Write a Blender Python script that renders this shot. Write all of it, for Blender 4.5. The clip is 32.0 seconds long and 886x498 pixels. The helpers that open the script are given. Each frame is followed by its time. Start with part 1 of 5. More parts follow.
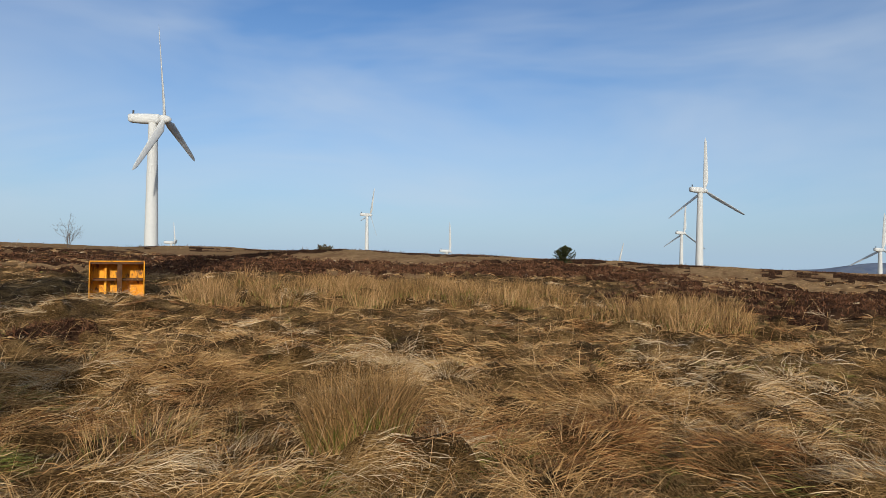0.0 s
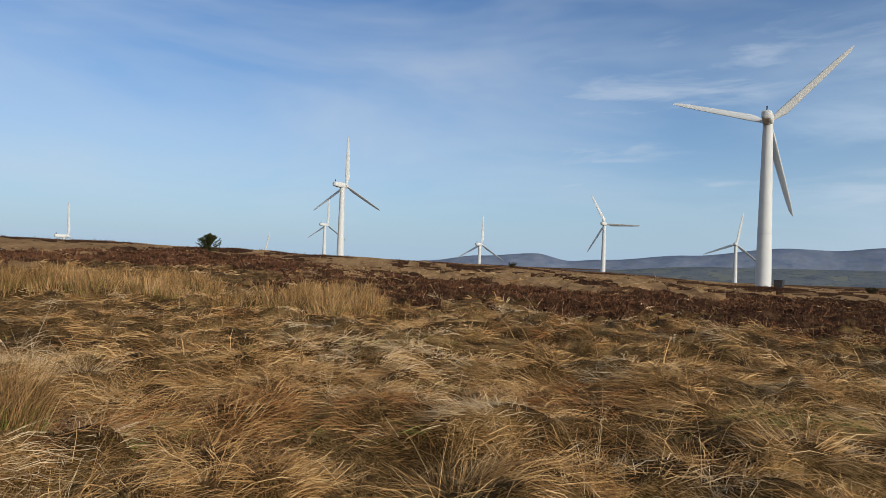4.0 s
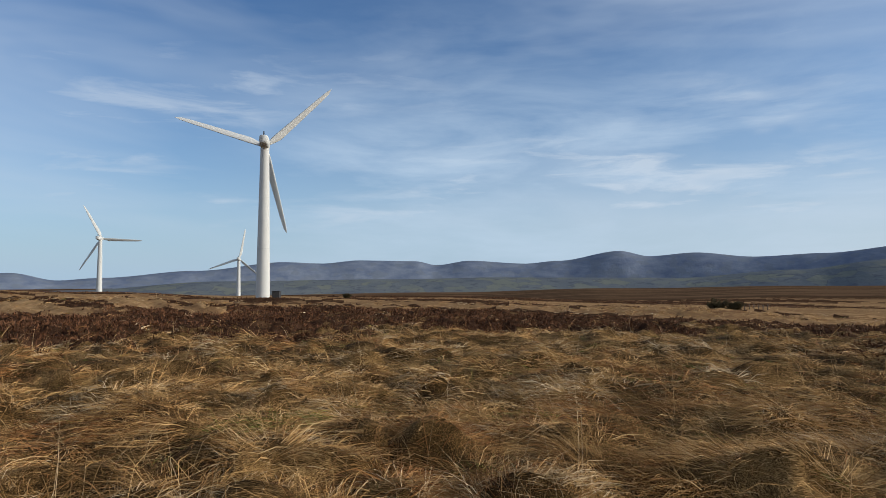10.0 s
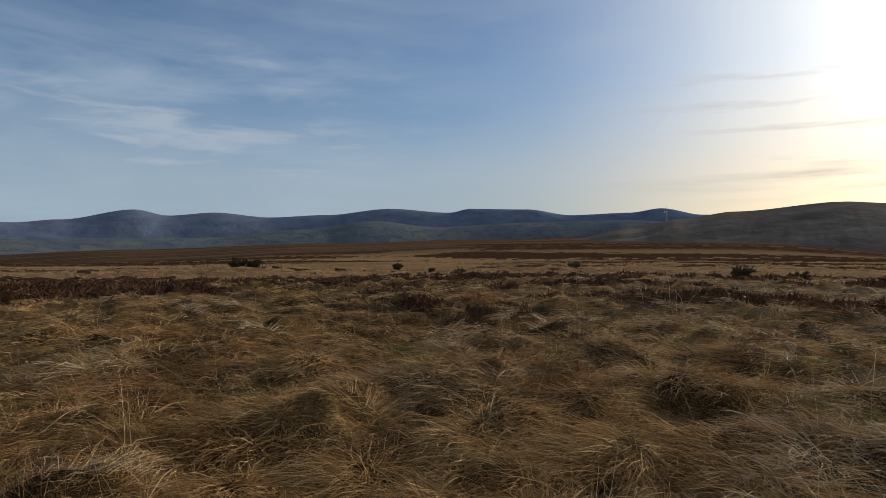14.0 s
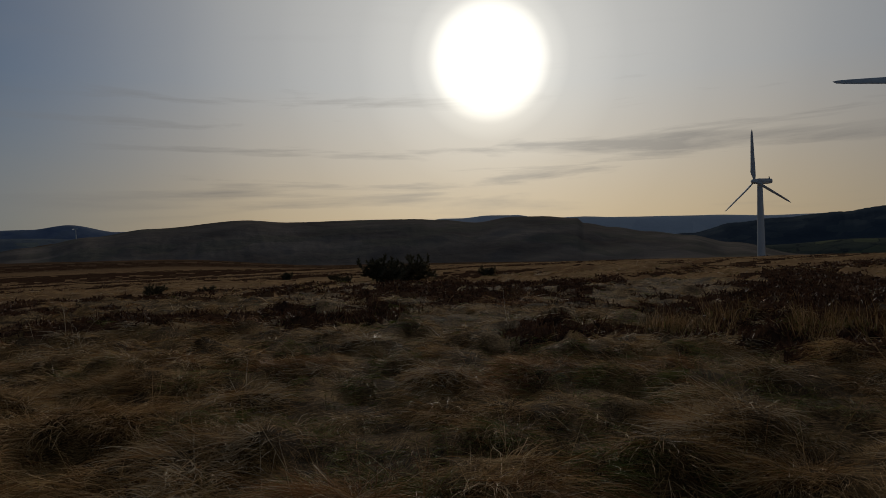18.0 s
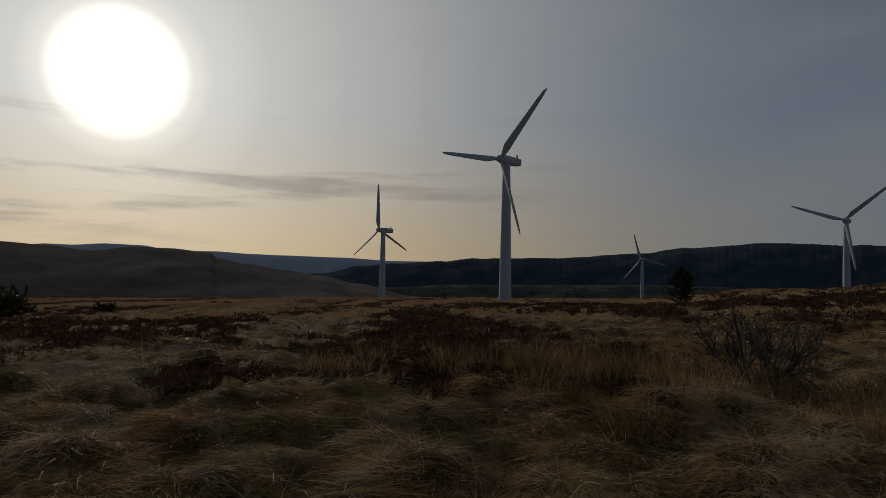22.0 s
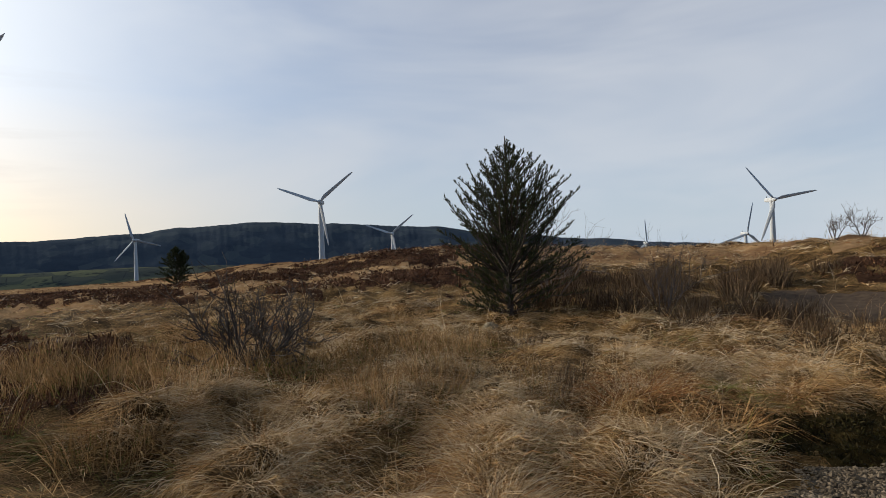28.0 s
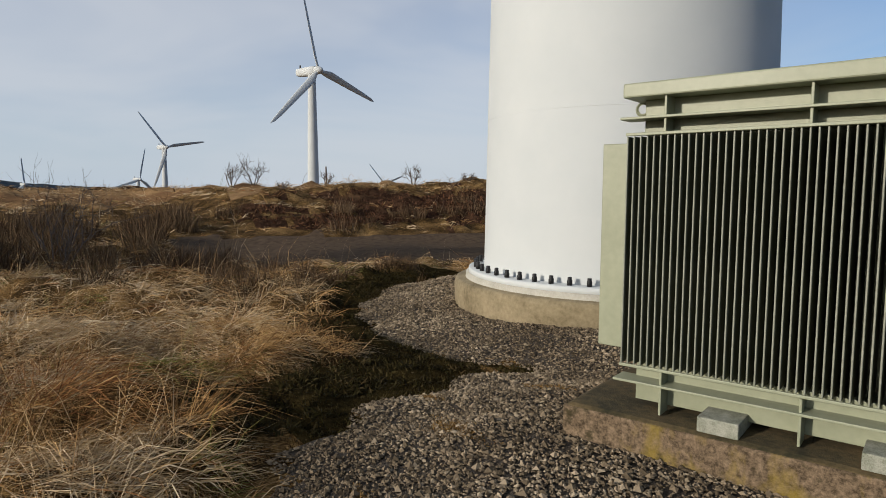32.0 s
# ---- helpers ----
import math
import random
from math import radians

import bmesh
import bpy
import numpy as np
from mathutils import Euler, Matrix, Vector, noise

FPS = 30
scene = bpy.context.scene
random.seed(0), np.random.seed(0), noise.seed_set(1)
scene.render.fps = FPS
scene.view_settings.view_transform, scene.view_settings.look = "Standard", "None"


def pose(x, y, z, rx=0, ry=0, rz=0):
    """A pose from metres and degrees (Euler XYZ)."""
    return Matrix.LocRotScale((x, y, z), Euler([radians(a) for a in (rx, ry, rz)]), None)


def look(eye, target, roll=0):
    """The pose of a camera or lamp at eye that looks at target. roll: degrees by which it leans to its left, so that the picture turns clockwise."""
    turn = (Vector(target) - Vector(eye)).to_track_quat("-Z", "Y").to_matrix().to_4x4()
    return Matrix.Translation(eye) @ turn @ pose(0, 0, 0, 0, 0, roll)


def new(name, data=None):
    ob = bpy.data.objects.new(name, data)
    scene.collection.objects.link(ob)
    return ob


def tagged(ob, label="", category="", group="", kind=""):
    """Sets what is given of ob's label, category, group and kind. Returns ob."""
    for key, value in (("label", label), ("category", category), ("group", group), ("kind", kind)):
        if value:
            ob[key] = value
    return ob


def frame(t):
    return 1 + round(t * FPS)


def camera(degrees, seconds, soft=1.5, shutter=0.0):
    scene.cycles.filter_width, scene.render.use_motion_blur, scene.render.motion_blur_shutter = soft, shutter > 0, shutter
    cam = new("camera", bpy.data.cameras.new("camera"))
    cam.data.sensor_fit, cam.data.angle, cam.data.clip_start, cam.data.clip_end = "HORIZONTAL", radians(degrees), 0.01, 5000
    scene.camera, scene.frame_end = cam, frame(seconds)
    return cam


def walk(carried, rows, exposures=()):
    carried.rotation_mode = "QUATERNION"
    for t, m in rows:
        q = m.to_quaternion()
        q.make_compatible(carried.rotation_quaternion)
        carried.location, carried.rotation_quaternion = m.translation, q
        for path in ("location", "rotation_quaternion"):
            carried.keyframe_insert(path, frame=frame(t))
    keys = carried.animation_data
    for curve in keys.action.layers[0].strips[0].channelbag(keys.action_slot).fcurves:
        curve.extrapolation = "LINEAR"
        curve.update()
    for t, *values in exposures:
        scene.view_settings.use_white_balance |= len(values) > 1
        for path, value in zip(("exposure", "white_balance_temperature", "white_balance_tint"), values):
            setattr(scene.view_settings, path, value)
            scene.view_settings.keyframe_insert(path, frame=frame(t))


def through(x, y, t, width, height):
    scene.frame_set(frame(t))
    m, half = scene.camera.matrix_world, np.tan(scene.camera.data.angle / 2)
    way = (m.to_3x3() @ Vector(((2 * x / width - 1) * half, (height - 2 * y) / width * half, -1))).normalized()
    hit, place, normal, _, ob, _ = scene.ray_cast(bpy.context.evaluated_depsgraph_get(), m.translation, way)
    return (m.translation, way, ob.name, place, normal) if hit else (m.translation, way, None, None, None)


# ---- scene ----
# ---- camera and walk ----
cam = camera(70.45, 32.0, soft=0.75)
# seconds, eye x y z, heading clockwise from +y, pitch, roll
PATH = [
    (0.0, 0.031, -0.063, 1.488, 0.04, 0.39, 0.78), (0.5, 0.037, -0.089, 1.485, 2.97, -0.63, 1.62),
    (1.0, 0.047, -0.206, 1.490, 7.02, -0.68, 1.74), (1.5, 0.026, -0.270, 1.479, 10.59, 0.02, 1.22),
    (2.0, -0.008, -0.342, 1.458, 14.60, 1.29, 0.70), (2.5, -0.021, -0.397, 1.451, 18.03, -0.55, -0.56),
    (3.0, -0.048, -0.386, 1.452, 23.06, -1.32, 0.56), (3.5, -0.107, -0.374, 1.449, 28.12, -1.10, 1.53),
    (5.5, -0.170, -0.592, 1.513, 37.40, 4.01, 0.99), (6.0, -0.127, -0.633, 1.514, 40.05, 4.54, -0.12),
    (6.5, -0.098, -0.669, 1.507, 43.42, 5.27, -1.89), (7.0, -0.071, -0.669, 1.495, 47.57, 4.94, -2.54),
    (7.5, -0.033, -0.618, 1.485, 51.87, 3.49, -0.82), (8.0, -0.021, -0.577, 1.483, 57.05, 2.89, -0.73),
    (8.5, 0.051, -0.502, 1.469, 63.71, 1.78, 0.53), (9.0, 0.080, -0.473, 1.457, 68.66, 0.11, 0.86),
    (9.5, 0.061, -0.499, 1.464, 72.25, 0.87, 0.89), (10.0, 0.012, -0.531, 1.465, 74.56, 2.37, 0.14),
    (10.5, -0.045, -0.564, 1.471, 78.93, 3.16, -1.30), (11.0, -0.055, -0.556, 1.466, 83.96, 2.95, -1.11),
    (11.5, 0.034, -0.567, 1.456, 89.25, 1.98, 0.04), (12.0, 0.134, -0.554, 1.447, 96.28, 1.32, -0.28),
    (12.5, 0.204, -0.506, 1.452, 104.04, 0.87, 0.79), (13.0, 0.166, -0.444, 1.458, 108.15, 0.00, 2.27),
    (13.5, 0.143, -0.374, 1.445, 111.91, -0.72, 0.58), (15.5, 0.258, -0.321, 1.575, 134.78, -1.75, 1.40),
    (16.0, 0.214, -0.377, 1.575, 142.00, -1.62, 0.48), (16.5, 0.158, -0.439, 1.570, 147.60, -0.69, 0.12),
    (17.0, 0.062, -0.465, 1.561, 151.88, -0.80, -0.48), (17.5, -0.024, -0.461, 1.554, 156.59, -1.16, -1.49),
    (18.0, -0.051, -0.486, 1.544, 166.33, -0.57, -1.60), (18.5, -0.051, -0.455, 1.540, 172.08, -0.28, -0.97),
    (19.0, -0.010, -0.520, 1.553, 176.58, -0.03, 0.68), (19.5, 0.081, -0.608, 1.560, 182.36, 2.90, 0.19),
    (20.0, 0.162, -0.639, 1.544, 186.48, 3.23, 0.35), (20.5, 0.200, -0.703, 1.536, 187.41, 1.68, 1.21),
    (21.0, 0.223, -0.805, 1.548, 189.82, 2.72, 0.16), (21.5, 0.272, -0.855, 1.535, 193.25, 2.21, 1.08),
    (22.0, 0.309, -0.917, 1.553, 198.80, 2.67, 0.92), (22.5, 0.488, -1.001, 1.524, 204.18, 2.65, -1.42),
    (23.0, 0.470, -1.110, 1.506, 202.95, 1.45, 0.09), (23.5, 0.393, -1.205, 1.505, 199.47, 3.45, 0.92),
    (24.0, 0.323, -1.255, 1.513, 203.02, 3.97, 0.21), (24.5, 0.238, -1.373, 1.511, 210.58, 3.97, 1.32),
    (25.0, 0.158, -1.458, 1.510, 219.64, 2.38, 0.62), (25.5, 0.017, -1.506, 1.501, 223.86, 1.42, -0.65),
    (26.0, -0.112, -1.521, 1.519, 227.47, 0.91, -1.59), (26.5, -0.155, -1.538, 1.524, 231.88, 0.19, -0.74),
    (28.5, -0.703, -1.856, 1.514, 250.50, 0.10, 0.30), (29.0, -0.788, -1.831, 1.514, 260.84, -1.68, 3.51),
    (29.5, -1.093, -1.912, 1.503, 264.17, -2.61, 0.24), (30.0, -1.271, -1.933, 1.487, 264.08, -3.38, -0.26),
    (30.5, -1.493, -1.936, 1.485, 268.45, -3.69, -0.87), (31.0, -1.668, -2.024, 1.461, 275.90, -5.15, -0.55),
    (31.5, -1.842, -2.131, 1.470, 287.73, -5.14, -1.16), (32.0, -1.967, -2.169, 1.451, 294.15, -5.35, 0.21),
]


def facing(x, y, z, heading, pitch, roll):
    h, p = radians(heading), radians(pitch)
    way = Vector((math.sin(h) * math.cos(p), math.cos(h) * math.cos(p), math.sin(p)))
    return look((x, y, z), Vector((x, y, z)) + way, roll)


EXPOSURE = [(0, -0.2), (10, -0.15), (12, 0.0), (13, -0.3), (13.5, -0.5), (15.5, -1.2), (18, -2.3), (20, -2.22), (22, -2.22), (24, -2.17), (25, -1.55), (26, -0.85), (26.5, -0.6), (28.5, -0.22), (32, -0.3)]
walk(cam, [(row[0], facing(*row[1:])) for row in PATH], EXPOSURE)

# ---- sky and sun ----
SUN_AZ, SUN_EL = 171.0, 16.0
SUN_DIR = Vector((math.sin(radians(SUN_AZ)) * math.cos(radians(SUN_EL)),
                  math.cos(radians(SUN_AZ)) * math.cos(radians(SUN_EL)), math.sin(radians(SUN_EL))))


class Nodes:
    """Short calls for building a node tree."""

    def __init__(self, tree):
        self.tree = tree
        tree.nodes.clear()

    def add(self, kind, inputs=None, **settings):
        n = self.tree.nodes.new(kind)
        for key, value in settings.items():
            setattr(n, key, value)
        for key, value in (inputs or {}).items():
            self.feed(n.inputs[key], value)
        return n

    def feed(self, socket, value):
        if isinstance(value, bpy.types.NodeSocket):
            self.tree.links.new(value, socket)
        elif isinstance(value, bpy.types.Node):
            self.tree.links.new(value.outputs[0], socket)
        else:
            socket.default_value = value

    def math(self, op, a, b=0.0, clamp=False):
        return self.add("ShaderNodeMath", {0: a, 1: b}, operation=op, use_clamp=clamp).outputs[0]

    def ramp(self, fac, *stops, mode="LINEAR"):
        n = self.add("ShaderNodeValToRGB", {0: fac})
        n.color_ramp.interpolation = mode
        el = n.color_ramp.elements
        while len(el) < len(stops):
            el.new(0.5)
        for e, (p, c) in zip(el, stops):
            e.position = p
            e.color = (c, c, c, 1) if isinstance(c, (int, float)) else (*c, 1)
        return n.outputs[0]

    def mix(self, fac, a, b, mode="MIX"):
        n = self.add("ShaderNodeMix", data_type="RGBA", blend_type=mode)
        for s, v in ((n.inputs[0], fac), (n.inputs[6], a), (n.inputs[7], b)):
            self.feed(s, (*v, 1) if isinstance(v, tuple) and len(v) == 3 else v)
        return n.outputs[2]

    def noise(self, vec, scale, detail=4.0, rough=0.55, warp=0.0):
        return self.add("ShaderNodeTexNoise", {"Vector": vec, "Scale": scale, "Detail": detail, "Roughness": rough,
                                               "Distortion": warp}).outputs[0]

    def scaled(self, vec, xyz, turn=0.0):
        return self.add("ShaderNodeMapping", {"Vector": vec, "Scale": xyz, "Rotation": (0, 0, turn)}).outputs[0]


def make_sky():
    world = bpy.data.worlds.new("sky")
    scene.world = world
    world.use_nodes = True
    k = Nodes(world.node_tree)
    way = k.add("ShaderNodeTexCoord").outputs["Generated"]
    sky = k.add("ShaderNodeTexSky", sky_type="NISHITA", sun_disc=False, sun_elevation=radians(SUN_EL),
                sun_rotation=radians(SUN_AZ), altitude=250.0, air_density=1.0, dust_density=0.6, ozone_density=3.5)
    base = k.mix(1.0, sky.outputs[0], (0.86 * SKY, 1.02 * SKY, 1.20 * SKY), "MULTIPLY")
    up = k.math("MAXIMUM", k.add("ShaderNodeSeparateXYZ", {0: way}).outputs[2], 0.0)
    # closeness to the sun, 1 at its middle
    near = k.add("ShaderNodeVectorMath", {0: way, 1: SUN_DIR}, operation="DOT_PRODUCT").outputs["Value"]
    # pale haze low over the land
    low = k.ramp(up, (0.0, 0.85), (0.06, 0.62), (0.16, 0.28), (0.38, 0.0))
    base = k.mix(low, base, (0.46, 0.635, 0.82))
    # veils and wisps of high cloud, drawn out level
    veil = k.noise(k.scaled(way, (1.6, 1.6, 6.0)), 1.0, 4.0, 0.55, 0.5)
    wisps = k.noise(k.scaled(way, (3.4, 3.4, 22.0)), 1.6, 6.0, 0.58, 0.35)
    tufts = k.math("MULTIPLY", k.ramp(wisps, (0.46, 0.0), (0.66, 1.0)), k.ramp(veil, (0.36, 0.0), (0.52, 1.0)), True)
    eastward = k.add("ShaderNodeVectorMath", {0: way, 1: (0.95, 0.22, 0.22)}, operation="DOT_PRODUCT").outputs["Value"]
    tufts = k.math("MULTIPLY", tufts, k.math("MULTIPLY", k.ramp(eastward, (0.72, 0.04), (0.92, 1.0), mode="EASE"), k.ramp(up, (0.05, 0.0), (0.10, 1.0), (0.22, 1.0), (0.34, 0.25))))
    cover = k.math("MAXIMUM", k.math("MULTIPLY", k.ramp(veil, (0.40, 0.0), (0.70, 1.0)), 0.42), k.math("MULTIPLY", tufts, 0.75))
    cover = k.math("MULTIPLY", cover, k.ramp(up, (0.0, 0.2), (0.08, 1.0)))
    base = k.mix(cover, base, (0.66, 0.755, 0.87))
    # a thin sheet of streaked cloud in the east
    east = k.add("ShaderNodeVectorMath", {0: way, 1: (0.985, 0.03, 0.17)}, operation="DOT_PRODUCT").outputs["Value"]
    streak = k.noise(k.scaled(way, (2.0, 2.0, 10.0)), 1.3, 6.0, 0.6, 0.35)
    sheet_in = k.math("MULTIPLY", k.ramp(east, (0.80, 0.0), (0.97, 1.0), mode="EASE"), k.ramp(streak, (0.40, 0.12), (0.66, 0.75)))
    sheet_in = k.math("MULTIPLY", sheet_in, k.ramp(up, (0.03, 0.7), (0.16, 1.0), (0.30, 0.35), (0.42, 0.1)))
    base = k.mix(sheet_in, base, (0.60, 0.75, 0.92))
    # milky haze that thickens towards the sun, cloud in front of it, and the glow round it
    west = k.add("ShaderNodeVectorMath", {0: way, 1: (-0.96, -0.26, 0.1)}, operation="DOT_PRODUCT").outputs["Value"]
    thin = k.math("MULTIPLY", k.ramp(west, (0.20, 0.0), (0.80, 0.64), mode="EASE"), k.ramp(veil, (0.25, 0.6), (0.6, 1.0)))
    base = k.mix(thin, base, (0.80, 0.82, 0.86))
    haze = k.ramp(near, (0.25, 0.0), (0.55, 0.20), (0.72, 0.50), (0.84, 0.82), (0.95, 1.0), mode="B_SPLINE")
    tint = k.mix(k.ramp(near, (0.50, 0.0), (0.93, 1.0)), (0.74, 0.90, 1.13), (0.985, 1.0, 1.01))
    warm = k.mix(k.ramp(up, (0.01, 0.0), (0.07, 0.28), (0.13, 0.58), (0.24, 1.0)), (1.40, 1.07, 0.62), tint)
    gain = k.ramp(near, (0.30, 0.66), (0.60, 0.74), (0.82, 0.95), mode="B_SPLINE")
    warm = k.mix(1.0, k.mix(1.0, warm, gain, "MULTIPLY"), k.mix(k.ramp(near, (0.35, 0.0), (0.65, 0.20), (0.85, 0.42), (0.97, 1.0), mode="B_SPLINE"), (1.0, 1.0, 1.0), (2.3, 2.25, 2.15)), "MULTIPLY")
    # a clear blue gap in the south-east
    gap = k.add("ShaderNodeVectorMath", {0: way, 1: (0.889, -0.377, 0.259)}, operation="DOT_PRODUCT").outputs["Value"]
    gap = k.ramp(gap, (0.78, 0.0), (0.90, 0.25), (0.99, 0.7), mode="B_SPLINE")
    base = k.mix(k.math("MULTIPLY", k.math("MULTIPLY", haze, 0.9), k.math("SUBTRACT", 1.0, gap)), base, warm)
    bars = k.noise(k.scaled(way, (1.5, 1.5, 17.0)), 1.7, 6.0, 0.6, 0.3)
    bars = k.math("MULTIPLY", k.ramp(bars, (0.53, 0.0), (0.68, 1.0)), k.ramp(up, (0.03, 0.3), (0.09, 1.0), (0.20, 0.9), (0.30, 0.1)))
    grey = k.math("MULTIPLY", k.math("MULTIPLY", bars, k.ramp(near, (0.72, 0.0), (0.90, 1.0))), 0.62)
    base = k.mix(grey, base, (0.75, 0.72, 0.70))
    close = k.add("ShaderNodeMapRange", {"Value": near, 1: 0.9, 2: 1.0, 3: 0.0, 4: 1.0}).outputs[0]
    glow = k.ramp(close, (0.0, 0.0), (0.5, 0.028), (0.80, 0.075), (0.925, 0.15), (0.955, 0.25), (0.972, 0.55), (0.983, 1.0))
    base = k.mix(1.0, base, k.mix(1.0, (7.0, 6.65, 5.8), glow, "MULTIPLY"), "ADD")
    bg = k.add("ShaderNodeBackground", {"Color": base, "Strength": 1.0})
    k.add("ShaderNodeOutputWorld", {"Surface": bg})


SKY = 0.118
make_sky()
sun = new("sun", bpy.data.lights.new("sun", "SUN"))
sun.data.energy, sun.data.angle, sun.data.color = 4.8, radians(1.0), (1.0, 0.90, 0.77)
sun.matrix_world = look(SUN_DIR * 200, (0, 0, 0))

# ---- materials ----


def material(name):
    m = bpy.data.materials.new(name)
    m.use_nodes = True
    return m, Nodes(m.node_tree)


def finish(k, colour, rough=0.8, metal=0.0, bump=None, strength=0.3, distance=0.01, spec=0.3):
    s = k.add("ShaderNodeBsdfPrincipled", {"Base Color": (*colour, 1) if isinstance(colour, tuple) else colour,
                                           "Roughness": rough, "Metallic": metal, "Specular IOR Level": spec})
    if bump is not None:
        k.feed(s.inputs["Normal"], k.add("ShaderNodeBump", {"Height": bump, "Strength": strength, "Distance": distance}))
    k.add("ShaderNodeOutputMaterial", {"Surface": s})


def here(k):
    return k.add("ShaderNodeTexCoord").outputs["Object"]


def plain(name, a, b, scale, rough=0.7, metal=0.0, bump=0.2, depth=0.005, spec=0.3):
    """Two tones mixed by a coarse and a fine noise, with fine relief."""
    m, k = material(name)
    p = here(k)
    n = k.math("ADD", k.math("MULTIPLY", k.noise(p, scale), 0.6), k.math("MULTIPLY", k.noise(p, scale * 9), 0.4))
    finish(k, k.mix(k.ramp(n, (0.35, 0.0), (0.65, 1.0)), a, b), rough, metal, k.noise(p, scale * 25), bump, depth, spec)
    return m


def blades(name, *tones, patch=0.5, rough=0.55, through=0.18):
    """Grass or twigs: a tone for each blade, drifting in patches, with light let through."""
    m, k = material(name)
    r = k.add("ShaderNodeNewGeometry").outputs["Random Per Island"]
    n = k.noise(here(k), patch, 3.0)
    fac = k.math("ADD", k.math("MULTIPLY", r, 0.72), k.math("MULTIPLY", k.ramp(n, (0.38, 0.0), (0.62, 1.0)), 0.28), True)
    step = 1.0 / (len(tones) - 1)
    col = k.ramp(fac, *((i * step, c) for i, c in enumerate(tones)))
    d = k.add("ShaderNodeBsdfPrincipled", {"Base Color": col, "Roughness": rough, "Specular IOR Level": 0.04})
    t = k.add("ShaderNodeBsdfTranslucent", {"Color": col})
    k.add("ShaderNodeOutputMaterial", {"Surface": k.add("ShaderNodeMixShader", {0: through, 1: d, 2: t})})
    return m


def moor_ground():
    """Straw-coloured moor grass seen from afar, with brown and olive patches and thin darker streaks."""
    m, k = material("moor_ground")
    p = here(k)
    fine = k.noise(p, 2.2, 6.0, 0.7)
    turned = k.scaled(p, (1, 1, 1), 0.436)
    streak = k.noise(k.scaled(turned, (0.45, 0.03, 0.1)), 1.0, 5.0, 0.65, 0.4)
    wide = k.noise(k.scaled(turned, (0.05, 0.008, 0.02)), 1.0, 5.0, 0.6, 0.4)
    patch = k.noise(p, 0.16, 5.0, 0.6)
    straw = k.mix(k.ramp(fine, (0.3, 0.0), (0.7, 1.0)), (0.16, 0.096, 0.045), (0.42, 0.272, 0.138))
    col = k.mix(k.ramp(streak, (0.46, 0.0), (0.60, 0.75)), straw, (0.13, 0.070, 0.036))
    col = k.mix(k.ramp(wide, (0.47, 0.0), (0.60, 0.6)), col, (0.20, 0.125, 0.066))
    col = k.mix(k.ramp(patch, (0.58, 0.0), (0.75, 0.35)), col, (0.13, 0.088, 0.036))
    away = k.add("ShaderNodeVectorMath", {0: p}, operation="LENGTH").outputs["Value"]
    out = k.add("ShaderNodeMapRange", {"Value": away, 1: 230.0, 2: 480.0, 3: 0.0, 4: 0.85}).outputs[0]
    far = k.noise(k.scaled(turned, (0.020, 0.0022, 0.01)), 1.0, 6.0, 0.65, 0.4)
    heath = k.mix(k.ramp(far, (0.42, 0.0), (0.60, 1.0)), (0.026, 0.017, 0.013), (0.115, 0.070, 0.042))
    col = k.mix(out, col, heath)
    finish(k, col, 0.95, 0.0, k.math("ADD", fine, k.math("MULTIPLY", patch, 2.0)), 0.7, 0.2, 0.0)
    return m


def heath_floor():
    """Dark woody heather seen from afar."""
    m, k = material("heath_floor")
    p = here(k)
    fine = k.noise(p, 2.6, 6.0, 0.72)
    col = k.mix(k.ramp(fine, (0.34, 0.0), (0.66, 1.0)), (0.016, 0.010, 0.007), (0.085, 0.045, 0.026))
    col = k.mix(k.ramp(k.noise(p, 0.3, 4.0, 0.6), (0.55, 0.0), (0.70, 0.6)), col, (0.15, 0.09, 0.045))
    finish(k, col, 0.95, 0.0, fine, 0.8, 0.25, 0.0)
    return m


def thatch():
    """Matted dead grass over peat, seen between the blades."""
    m, k = material("matted_turf")
    p = here(k)
    patch = k.noise(p, 1.7, 4.0, 0.6)
    sway = k.noise(p, 3.2, 3.0)
    one = k.noise(k.scaled(p, (1.0, 0.10, 1.0), 0.6), 150.0, 3.0, 0.6, 0.6)
    two = k.noise(k.scaled(p, (0.10, 1.0, 1.0), -0.3), 150.0, 3.0, 0.6, 0.6)
    strands = k.add("ShaderNodeMix", {0: k.ramp(sway, (0.46, 0.0), (0.54, 1.0)), 2: one, 3: two}).outputs[0]
    f = k.math("ADD", k.math("MULTIPLY", strands, 0.6), k.math("MULTIPLY", patch, 0.4))
    col = k.ramp(f, (0.40, (0.014, 0.009, 0.003)), (0.485, (0.075, 0.042, 0.014)), (0.545, (0.20, 0.118, 0.042)), (0.635, (0.42, 0.27, 0.115)))
    finish(k, col, 0.95, 0.0, strands, 0.9, 0.04, 0.05)
    return m


